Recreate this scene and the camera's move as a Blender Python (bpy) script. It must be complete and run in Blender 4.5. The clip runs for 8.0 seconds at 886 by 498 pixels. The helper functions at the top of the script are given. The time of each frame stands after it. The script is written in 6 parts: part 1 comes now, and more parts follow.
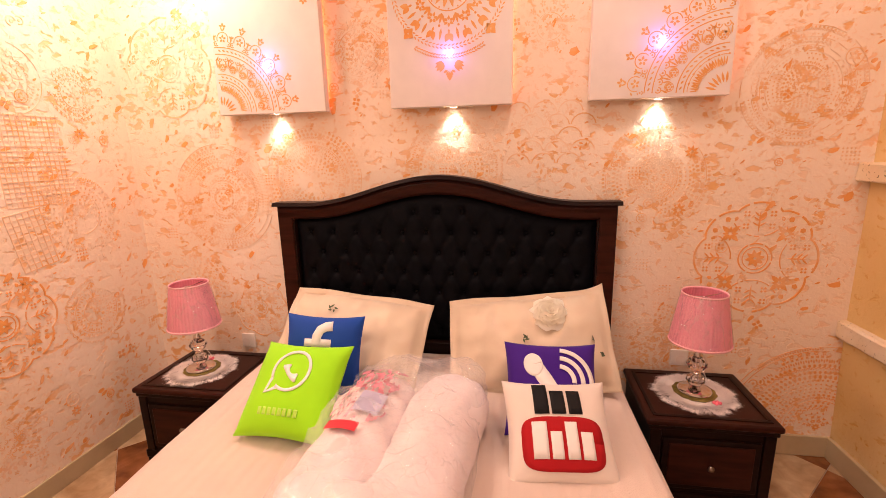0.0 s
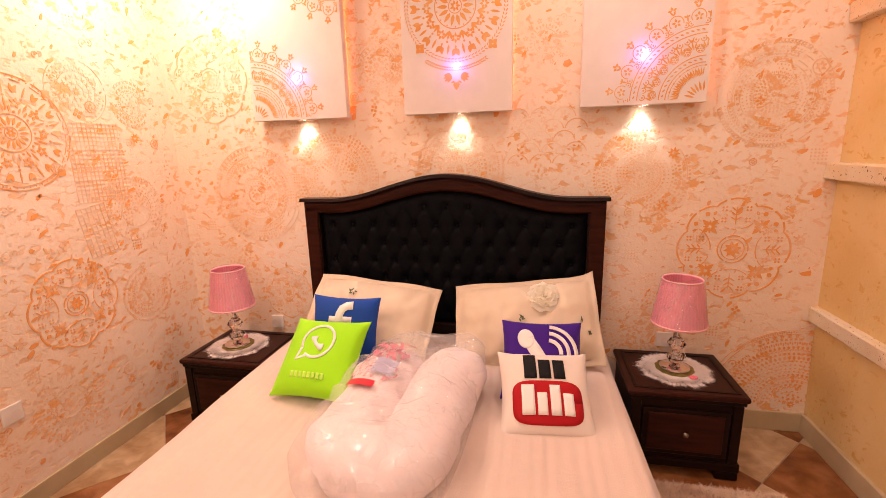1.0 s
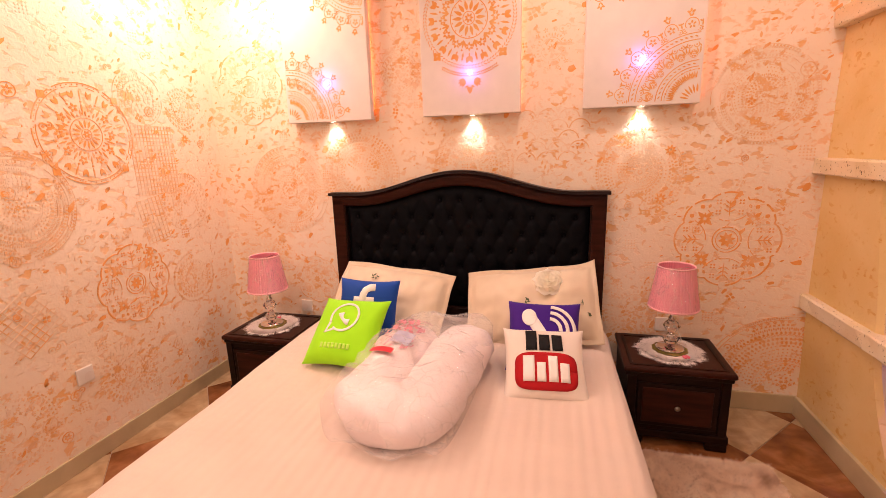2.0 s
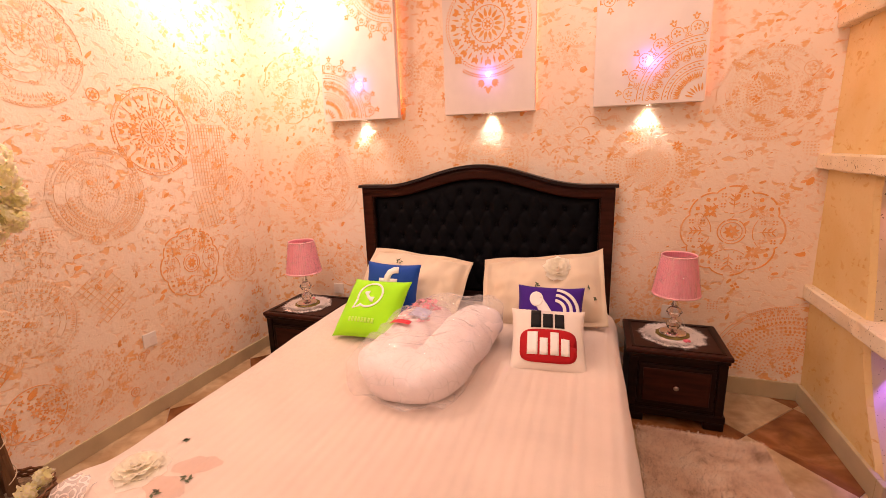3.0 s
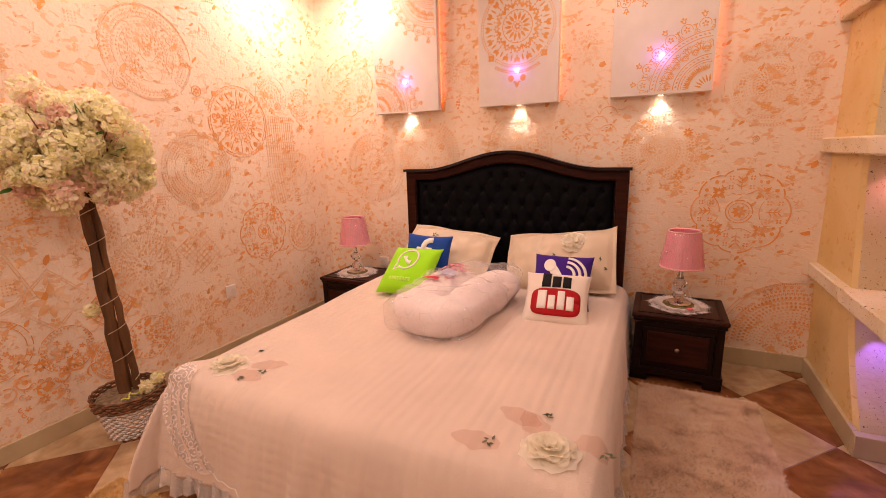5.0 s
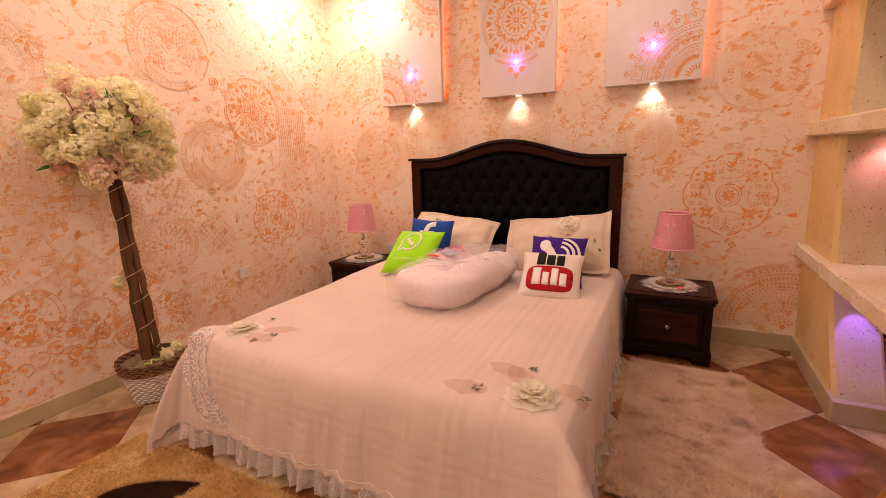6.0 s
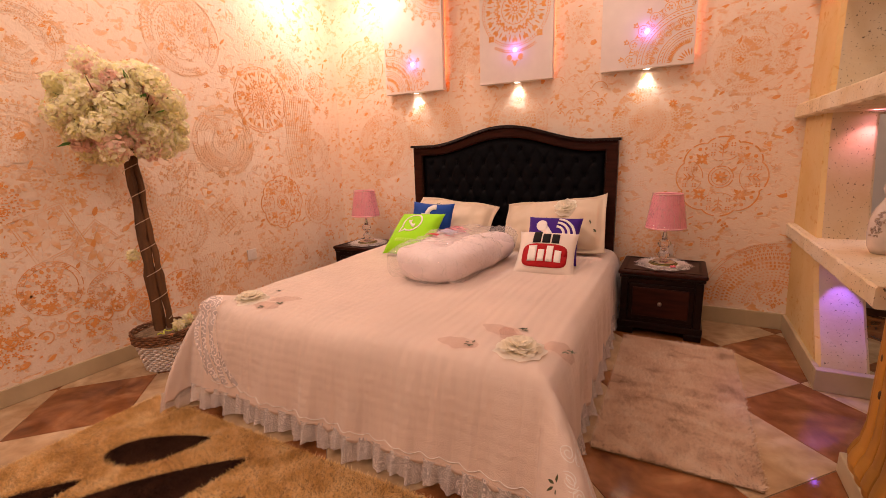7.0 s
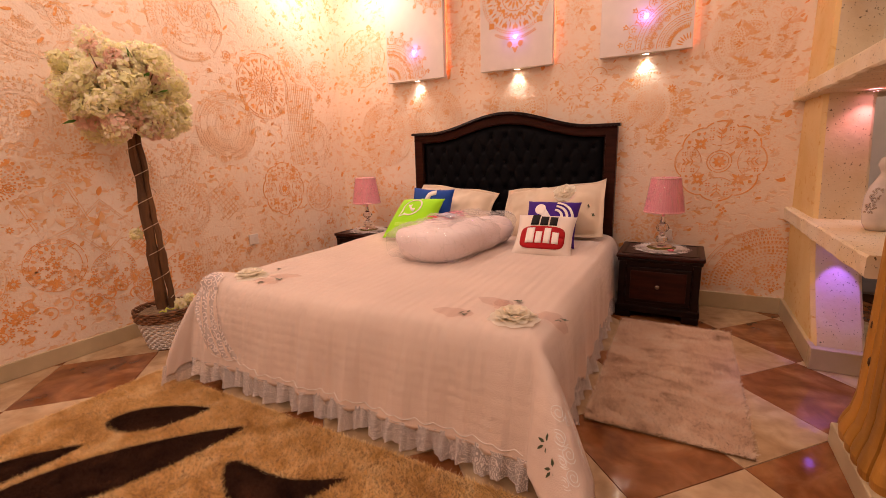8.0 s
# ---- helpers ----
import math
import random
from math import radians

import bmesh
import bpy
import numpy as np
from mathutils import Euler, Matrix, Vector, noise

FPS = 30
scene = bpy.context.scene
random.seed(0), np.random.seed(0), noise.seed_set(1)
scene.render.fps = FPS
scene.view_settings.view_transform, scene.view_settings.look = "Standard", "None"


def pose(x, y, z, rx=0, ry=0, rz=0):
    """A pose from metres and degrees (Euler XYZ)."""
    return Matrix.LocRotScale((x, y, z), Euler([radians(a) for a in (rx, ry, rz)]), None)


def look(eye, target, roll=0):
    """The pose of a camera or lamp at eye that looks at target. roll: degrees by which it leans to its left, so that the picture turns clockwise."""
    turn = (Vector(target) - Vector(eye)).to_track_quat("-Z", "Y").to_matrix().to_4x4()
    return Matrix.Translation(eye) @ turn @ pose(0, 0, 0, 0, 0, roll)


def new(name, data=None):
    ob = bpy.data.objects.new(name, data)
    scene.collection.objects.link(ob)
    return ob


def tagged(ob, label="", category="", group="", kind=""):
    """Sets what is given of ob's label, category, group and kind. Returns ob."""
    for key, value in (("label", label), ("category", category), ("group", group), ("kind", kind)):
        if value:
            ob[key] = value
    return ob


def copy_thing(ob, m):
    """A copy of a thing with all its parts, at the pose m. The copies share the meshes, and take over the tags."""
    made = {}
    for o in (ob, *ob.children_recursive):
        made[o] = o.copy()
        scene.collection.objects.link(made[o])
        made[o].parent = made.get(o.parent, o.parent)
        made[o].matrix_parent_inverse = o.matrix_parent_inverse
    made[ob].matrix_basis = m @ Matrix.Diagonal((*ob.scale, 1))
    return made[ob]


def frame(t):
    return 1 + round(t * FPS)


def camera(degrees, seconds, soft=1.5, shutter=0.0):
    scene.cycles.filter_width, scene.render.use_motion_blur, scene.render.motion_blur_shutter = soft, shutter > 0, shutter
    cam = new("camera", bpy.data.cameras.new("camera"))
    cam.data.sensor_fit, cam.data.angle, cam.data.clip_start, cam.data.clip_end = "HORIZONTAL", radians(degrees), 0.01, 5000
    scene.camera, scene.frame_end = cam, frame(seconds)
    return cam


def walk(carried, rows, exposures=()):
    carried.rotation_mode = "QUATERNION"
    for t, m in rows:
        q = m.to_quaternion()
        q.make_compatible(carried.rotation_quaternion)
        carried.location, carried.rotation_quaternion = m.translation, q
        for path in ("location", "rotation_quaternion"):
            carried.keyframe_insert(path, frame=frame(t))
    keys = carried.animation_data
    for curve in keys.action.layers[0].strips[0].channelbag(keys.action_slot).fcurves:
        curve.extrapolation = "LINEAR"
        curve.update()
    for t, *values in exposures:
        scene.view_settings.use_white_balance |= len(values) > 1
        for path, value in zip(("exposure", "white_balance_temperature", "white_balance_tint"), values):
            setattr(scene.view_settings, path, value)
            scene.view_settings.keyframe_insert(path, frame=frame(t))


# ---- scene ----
cam = camera(89.9, 8.0, soft=0.8)
PATH = [
    (0, (0.142, -0.164, 1.553), (-0.189, 1.760, 1.118), -1.4),
    (0.5, (0.181, -0.290, 1.553), (-0.177, 1.631, 1.126), -1.5),
    (1, (0.238, -0.424, 1.573), (-0.166, 1.484, 1.130), -1.6),
    (1.5, (0.281, -0.543, 1.566), (-0.166, 1.357, 1.128), -1.7),
    (3, (0.485, -0.869, 1.546), (-0.154, 0.973, 1.103), -1.8),
    (3.5, (0.575, -0.954, 1.540), (-0.147, 0.858, 1.096), -1.7),
    (4, (0.645, -1.046, 1.515), (-0.141, 0.740, 1.077), -1.8),
    (4.5, (0.711, -1.145, 1.482), (-0.117, 0.623, 1.047), -1.7),
    (6, (0.910, -1.365, 1.334), (0.011, 0.373, 0.917), -1.7),
    (6.5, (0.969, -1.421, 1.273), (0.050, 0.306, 0.859), -1.8),
    (7, (1.007, -1.464, 1.218), (0.084, 0.260, 0.804), -1.7),
    (7.5, (1.037, -1.486, 1.156), (0.106, 0.236, 0.745), -1.5),
    (8, (1.055, -1.493, 1.109), (0.117, 0.224, 0.696), -1.5),
]
EXPO = [(0, 0.20), (1.5, 0.21), (3, 0.18), (3.5, 0.13), (4, 0.05), (4.5, -0.02), (6.5, -0.12), (8, -0.16)]
walk(cam, [(t, look(eye, target, roll)) for t, eye, target, roll in PATH], EXPO)

# ---- light ----
world = bpy.data.worlds.new("world")
scene.world = world
world.use_nodes = True
world.node_tree.nodes["Background"].inputs[0].default_value = (0.9, 0.75, 0.62, 1)
world.node_tree.nodes["Background"].inputs[1].default_value = 0.05

WARM = (1.0, 0.705, 0.59)


def lamp(name, kind, place, target, power, colour, size=0.1, angle=60, blend=0.5):
    data = bpy.data.lights.new(name, kind)
    data.energy, data.color = power, colour
    if kind == "AREA":
        data.shape, data.size = "DISK", size
    elif kind == "SPOT":
        data.spot_size, data.spot_blend, data.shadow_soft_size = radians(angle), blend, size
    else:
        data.shadow_soft_size = size
    ob = new(name, data)
    ob.matrix_world = look(place, target)
    return ob


CEIL = 2.85
# unseen ceiling downlights: two close to the corner, the rest added as fill
lamp("downlight_left_wall", "AREA", (-1.72, 1.42, CEIL - 0.03), (-1.80, 1.42, 0), 12.5, WARM, 0.12)
lamp("downlight_back_wall", "AREA", (-1.42, 1.80, CEIL - 0.03), (-1.42, 1.86, 0), 11, WARM, 0.12)
for dx, dy, power in ((-1.35, 0.2, 11.5), (-1.10, -1.3, 19), (0.35, 1.45, 7.5), (1.30, 1.25, 7), (0.9, -0.9, 10), (-0.2, -2.2, 19), (1.5, -2.3, 7)):
    lamp("downlight", "AREA", (dx, dy, CEIL - 0.03), (dx, dy, 0), power, WARM, 0.14)
# unseen lamp, added to brighten the side room
lamp("side_room_lamp", "AREA", (2.6, 1.6, CEIL - 0.06), (2.6, 1.6, 0), 9, (1.0, 0.9, 0.8), 0.5)
PANELS = (-1.095, -0.18, 0.74)
for px in PANELS:
    lamp("panel_spot", "SPOT", (px + 0.01, 2.052, 1.745), (px + 0.01, 2.066, 1.2), 5.0, (1.0, 0.95, 0.90), 0.010, 96, 0.9)
    lamp("panel_violet_led", "POINT", (px, 1.972, 1.985), (px, 2.2, 1.985), 0.34, (0.55, 0.17, 1.0), 0.012)
lamp("shelf_violet_led", "SPOT", (1.79, 1.405, 0.63), (1.79, 1.40, 0.0), 6.5, (0.27, 0.11, 1.0), 0.012, 50, 0.35)
lamp("shelf_violet_led", "SPOT", (1.72, 0.92, 0.63), (1.63, 0.92, 0.0), 4.0, (0.27, 0.11, 1.0), 0.015, 75, 0.8)
lamp("shelf_pink_led", "SPOT", (1.85, 1.56, 1.355), (1.85, 1.50, 0.7), 2.6, (1.0, 0.32, 0.4), 0.015, 120, 0.6)


# ---- materials ----
def nodes_of(name):
    m = bpy.data.materials.new(name)
    m.use_nodes = True
    return m, m.node_tree.nodes, m.node_tree.links, m.node_tree.nodes["Principled BSDF"]


def ramp(ns, stops):
    r = ns.new("ShaderNodeValToRGB")
    e = r.color_ramp.elements
    while len(e) < len(stops):
        e.new(0.5)
    for el, (p, c) in zip(e, stops):
        el.position, el.color = p, (*c, 1) if len(c) == 3 else c
    return r


def noise_node(ns, ls, coord, scale, detail=3, distort=0.0, stretch=None):
    n = ns.new("ShaderNodeTexNoise")
    n.inputs["Scale"].default_value, n.inputs["Detail"].default_value = scale, detail
    n.inputs["Distortion"].default_value = distort
    src = coord
    if stretch:
        mp = ns.new("ShaderNodeMapping")
        mp.inputs["Scale"].default_value = stretch[0]
        mp.inputs["Rotation"].default_value = stretch[1]
        ls.new(coord, mp.inputs[0])
        src = mp.outputs[0]
    ls.new(src, n.inputs["Vector"])
    return n.outputs["Fac"]


def mixc(ns, ls, fac, a, b, mode="MIX"):
    m = ns.new("ShaderNodeMix")
    m.data_type, m.blend_type = "RGBA", mode
    for sock, v in ((m.inputs[0], fac), (m.inputs[6], a), (m.inputs[7], b)):
        if isinstance(v, (int, float)):
            sock.default_value = v
        elif isinstance(v, tuple):
            sock.default_value = (*v, 1)
        else:
            ls.new(v, sock)
    return m.outputs[2]


def bump(ns, ls, bsdf, height, strength=0.3, distance=0.01):
    b = ns.new("ShaderNodeBump")
    b.inputs["Strength"].default_value, b.inputs["Distance"].default_value = strength, distance
    ls.new(height, b.inputs["Height"])
    ls.new(b.outputs[0], bsdf.inputs["Normal"])


def plain(name, colour, rough=0.5, metal=0.0, vary=0.12, scale=12, bumpy=0.1, dist=0.002, spec=0.5, world_space=True, sheen=0.0, stretch=None):
    m, ns, ls, b = nodes_of(name)
    tc = ns.new("ShaderNodeTexCoord").outputs["Object"]
    f = noise_node(ns, ls, tc, scale, 4, 0.3, stretch)
    f2 = noise_node(ns, ls, tc, scale * 6, 3, 0, stretch)
    dark = tuple(c * (1 - vary) for c in colour)
    light = tuple(min(1, c * (1 + vary)) for c in colour)
    r = ramp(ns, [(0.3, dark), (0.7, light)])
    ls.new(f, r.inputs[0])
    ls.new(r.outputs[0], b.inputs["Base Color"])
    b.inputs["Roughness"].default_value, b.inputs["Metallic"].default_value = rough, metal
    b.inputs["Specular IOR Level"].default_value = spec
    b.inputs["Sheen Weight"].default_value = sheen
    if bumpy:
        bump(ns, ls, b, f2, bumpy, dist)
    return m


def plaster(name, pale, mid, orange, amount=0.6, yellow=False):
    """Hand-worked stencilled plaster: pale ground, washes and worn paint flecks."""
    m, ns, ls, b = nodes_of(name)
    tc = ns.new("ShaderNodeTexCoord").outputs["Object"]
    wash = noise_node(ns, ls, tc, 1.6, 4, 0.6)
    r0 = ramp(ns, [(0.35, (0, 0, 0)), (0.7, (1, 1, 1))])
    ls.new(wash, r0.inputs[0])
    base = mixc(ns, ls, r0.outputs[0], pale, mid)
    soft = noise_node(ns, ls, tc, 3.5, 3, 0.4)
    r2 = ramp(ns, [(0.38, (0.2, 0.2, 0.2)), (0.60, (0.9, 0.9, 0.9))])
    ls.new(soft, r2.inputs[0])
    fleck = noise_node(ns, ls, tc, 19, 3, 0.5, ((1, 1, 1.5), (0.35, 0.7, 0.5)))
    r1 = ramp(ns, [(amount - 0.02, (0, 0, 0)), (amount + 0.05, (1, 1, 1))])
    ls.new(fleck, r1.inputs[0])
    fine = noise_node(ns, ls, tc, 40, 3, 0.5)
    r3 = ramp(ns, [(amount + 0.01, (0, 0, 0)), (amount + 0.06, (0.3, 0.3, 0.3))])
    ls.new(fine, r3.inputs[0])
    both = mixc(ns, ls, 1.0, r1.outputs[0], r3.outputs[0], "LIGHTEN")
    mul = mixc(ns, ls, 1.0, both, r2.outputs[0], "MULTIPLY")
    col = mixc(ns, ls, mul, base, orange)
    ls.new(col, b.inputs["Base Color"])
    b.inputs["Roughness"].default_value = 0.75
    b.inputs["Specular IOR Level"].default_value = 0.25
    grain = noise_node(ns, ls, tc, 45, 5, 0.8)
    add = ns.new("ShaderNodeMath")
    add.operation = "MULTIPLY_ADD"
    ls.new(r1.outputs[0], add.inputs[0])
    add.inputs[1].default_value = -0.6
    ls.new(grain, add.inputs[2])
    bump(ns, ls, b, add.outputs[0], 0.38, 0.007)
    return m


PALE, MID, ORANGE = (0.87, 0.735, 0.61), (0.86, 0.68, 0.52), (0.81, 0.42, 0.15)
M_WALL = plaster("stencilled_plaster", PALE, MID, ORANGE, 0.57)
M_YELLOW = plaster("yellow_plaster", (0.76, 0.57, 0.28), (0.69, 0.47, 0.18), (0.64, 0.36, 0.10), 0.62)


def speckled(name):
    """Pale plaster with dark straw-like specks."""
    m, ns, ls, b = nodes_of(name)
    tc = ns.new("ShaderNodeTexCoord").outputs["Object"]
    r = ramp(ns, [(0.35, (0.70, 0.55, 0.33)), (0.65, (0.76, 0.66, 0.50))])
    ls.new(noise_node(ns, ls, tc, 4, 4, 0.4), r.inputs[0])
    sp = noise_node(ns, ls, tc, 95, 2, 0.6)
    r1 = ramp(ns, [(0.66, (0, 0, 0)), (0.70, (1, 1, 1))])
    ls.new(sp, r1.inputs[0])
    ls.new(mixc(ns, ls, r1.outputs[0], r.outputs[0], (0.12, 0.08, 0.04)), b.inputs["Base Color"])
    b.inputs["Roughness"].default_value = 0.8
    bump(ns, ls, b, noise_node(ns, ls, tc, 35, 5), 0.4, 0.006)
    return m


M_SPECK = speckled("speckled_plaster")


def stencil(name, pale, orange, lo, hi):
    m, ns, ls, b = nodes_of(name)
    tc = ns.new("ShaderNodeTexCoord").outputs["Object"]
    r = ramp(ns, [(lo, (0, 0, 0)), (hi, (1, 1, 1))])
    ls.new(noise_node(ns, ls, tc, 9, 5, 0.5), r.inputs[0])
    ls.new(mixc(ns, ls, r.outputs[0], pale, orange), b.inputs["Base Color"])
    b.inputs["Roughness"].default_value = 0.8
    b.inputs["Specular IOR Level"].default_value = 0.2
    bump(ns, ls, b, noise_node(ns, ls, tc, 60, 3), 0.3, 0.003)
    return m


M_STRONG = stencil("orange_stencil_paint", (0.84, 0.53, 0.31), (0.80, 0.36, 0.11), 0.30, 0.52)
M_FAINT = stencil("worn_stencil_relief", (0.86, 0.68, 0.52), (0.81, 0.46, 0.21), 0.37, 0.62)
M_GOLD = stencil("orange_panel_stencil", (0.76, 0.44, 0.18), (0.74, 0.33, 0.09), 0.35, 0.6)
M_WHITE = plain("white_paint", (0.74, 0.66, 0.60), 0.55, vary=0.03, bumpy=0.05)
M_CEIL = plain("ceiling_paint", (0.80, 0.76, 0.70), 0.8, vary=0.03)
M_ROOM = plain("pale_room_paint", (0.74, 0.66, 0.56), 0.8, vary=0.05)
M_SKIRT = plain("cream_marble", (0.50, 0.405, 0.25), 0.3, vary=0.14, scale=5)


def tile_mat(name, a, b_, c):
    m, ns, ls, b = nodes_of(name)
    tc = ns.new("ShaderNodeTexCoord").outputs["Object"]
    info = ns.new("ShaderNodeObjectInfo")
    off = ns.new("ShaderNodeVectorMath")
    off.operation = "MULTIPLY_ADD"
    comb = ns.new("ShaderNodeCombineXYZ")
    for i in range(3):
        ls.new(info.outputs["Random"], comb.inputs[i])
    ls.new(comb.outputs[0], off.inputs[0])
    off.inputs[1].default_value = (37, 19, 53)
    ls.new(tc, off.inputs[2])
    v = off.outputs[0]
    r = ramp(ns, [(0.32, a), (0.52, b_), (0.70, c)])
    ls.new(noise_node(ns, ls, v, 5, 6, 0.9), r.inputs[0])
    vein = ramp(ns, [(0.34, (0.80, 0.78, 0.75)), (0.55, (1.0, 1.0, 1.0)), (0.74, (1.10, 1.11, 1.12))])
    ls.new(noise_node(ns, ls, v, 13, 7, 0.5), vein.inputs[0])
    ls.new(mixc(ns, ls, 1.0, r.outputs[0], vein.outputs[0], "MULTIPLY"), b.inputs["Base Color"])
    b.inputs["Roughness"].default_value = 0.2
    rr = ramp(ns, [(0.3, (0.035, 0.035, 0.035)), (0.7, (0.12, 0.12, 0.12))])
    ls.new(noise_node(ns, ls, v, 9, 3), rr.inputs[0])
    ls.new(rr.outputs[0], b.inputs["Roughness"])
    bump(ns, ls, b, noise_node(ns, ls, v, 3, 2), 0.04, 0.004)
    return m


M_TILE_DARK = tile_mat("brown_ceramic", (0.13, 0.043, 0.013), (0.25, 0.092, 0.030), (0.36, 0.165, 0.065))
M_TILE_LIGHT = tile_mat("cream_ceramic", (0.40, 0.255, 0.135), (0.51, 0.36, 0.21), (0.59, 0.44, 0.28))
M_GROUT = plain("grout", (0.42, 0.33, 0.24), 0.9)

M_DARKWOOD = plain("dark_stained_wood", (0.011, 0.0035, 0.0025), 0.36, spec=0.15, vary=0.45, scale=5, bumpy=0.12, stretch=((1, 1, 7), (0, 1.57, 0)))
M_REDWOOD = plain("reddish_dark_wood", (0.030, 0.007, 0.004), 0.34, spec=0.15, vary=0.4, scale=5, bumpy=0.12, stretch=((1, 1, 7), (0, 1.57, 0)))
M_LEATHER = plain("black_leatherette", (0.0035, 0.0035, 0.005), 0.55, vary=0.3, scale=20, bumpy=0.25, dist=0.0015, spec=0.06)
M_BRASS = plain("brushed_nickel", (0.34, 0.29, 0.23), 0.3, 1.0)
M_CHROME = plain("chrome", (0.75, 0.72, 0.70), 0.08, 1.0, vary=0.05, bumpy=0)


def fabric(name, colour, rib=0.0, sheen=0.3, rough=0.8, weave=260.0, vary=0.06, quilt=False):
    m, ns, ls, b = nodes_of(name)
    tc = ns.new("ShaderNodeTexCoord").outputs["Object"]
    r = ramp(ns, [(0.3, tuple(c * (1 - vary) for c in colour)), (0.7, tuple(min(1, c * (1 + vary)) for c in colour))])
    ls.new(noise_node(ns, ls, tc, 3, 4), r.inputs[0])
    ls.new(r.outputs[0], b.inputs["Base Color"])
    b.inputs["Roughness"].default_value = rough
    b.inputs["Sheen Weight"].default_value = sheen
    b.inputs["Specular IOR Level"].default_value = 0.3
    fine = noise_node(ns, ls, tc, weave, 2)
    if quilt:
        vor = ns.new("ShaderNodeTexVoronoi")
        vor.inputs["Scale"].default_value = 26
        vor.inputs["Randomness"].default_value = 0.25
        ls.new(tc, vor.inputs["Vector"])
        a = ns.new("ShaderNodeMath")
        a.operation = "MULTIPLY_ADD"
        ls.new(vor.outputs["Distance"], a.inputs[0])
        a.inputs[1].default_value = -rib
        ls.new(fine, a.inputs[2])
        wave = ns.new("ShaderNodeTexWave")
        wave.bands_direction = "X"
        wave.inputs["Scale"].default_value = 6.3
        wave.inputs["Distortion"].default_value = 1.0
        ls.new(tc, wave.inputs["Vector"])
        rows = ns.new("ShaderNodeTexWave")
        rows.bands_direction = "Z"
        rows.inputs["Scale"].default_value = 7.5
        rows.inputs["Distortion"].default_value = 1.6
        ls.new(tc, rows.inputs["Vector"])
        a1 = ns.new("ShaderNodeMath")
        a1.operation = "MULTIPLY_ADD"
        ls.new(rows.outputs["Fac"], a1.inputs[0])
        a1.inputs[1].default_value = 0.2
        ls.new(a.outputs[0], a1.inputs[2])
        a2 = ns.new("ShaderNodeMath")
        a2.operation = "MULTIPLY_ADD"
        ls.new(wave.outputs["Fac"], a2.inputs[0])
        a2.inputs[1].default_value = 0.85
        ls.new(a1.outputs[0], a2.inputs[2])
        bump(ns, ls, b, a2.outputs[0], 0.48, 0.007)
    else:
        bump(ns, ls, b, fine, 0.25, 0.002)
    return m


M_SPREAD = fabric("pinkish_white_bedspread", (0.74, 0.595, 0.505), rib=0.8, quilt=True)
M_PILLOW = fabric("cream_satin", (0.68, 0.55, 0.40), rough=0.62, weave=60)
M_GREEN = fabric("lime_plush", (0.34, 0.80, 0.008), sheen=0.1)
M_BLUE = fabric("blue_plush", (0.008, 0.060, 0.34), sheen=0.05)
M_PURPLE = fabric("purple_plush", (0.045, 0.005, 0.22), sheen=0.05)
M_WPLUSH = fabric("white_plush", (0.79, 0.69, 0.61), sheen=0.4)
M_FELTW = fabric("white_felt", (0.84, 0.80, 0.76))
M_FELTRED = fabric("red_felt", (0.40, 0.006, 0.010), sheen=0.0)
M_FELTBLK = fabric("black_felt", (0.008, 0.007, 0.008), sheen=0.0)
M_LEAFTHREAD = fabric("green_thread", (0.10, 0.12, 0.06))
M_BOLSTER = fabric("lilac_white_cotton", (0.74, 0.62, 0.60), weave=120)
M_PRINTRED = plain("red_print", (0.62, 0.03, 0.05), 0.5)
M_PRINTPINK = plain("pink_print", (0.74, 0.24, 0.29), 0.5, vary=0.5, scale=30)
M_PRINTBLUE = plain("pale_blue_print", (0.48, 0.45, 0.58), 0.5)


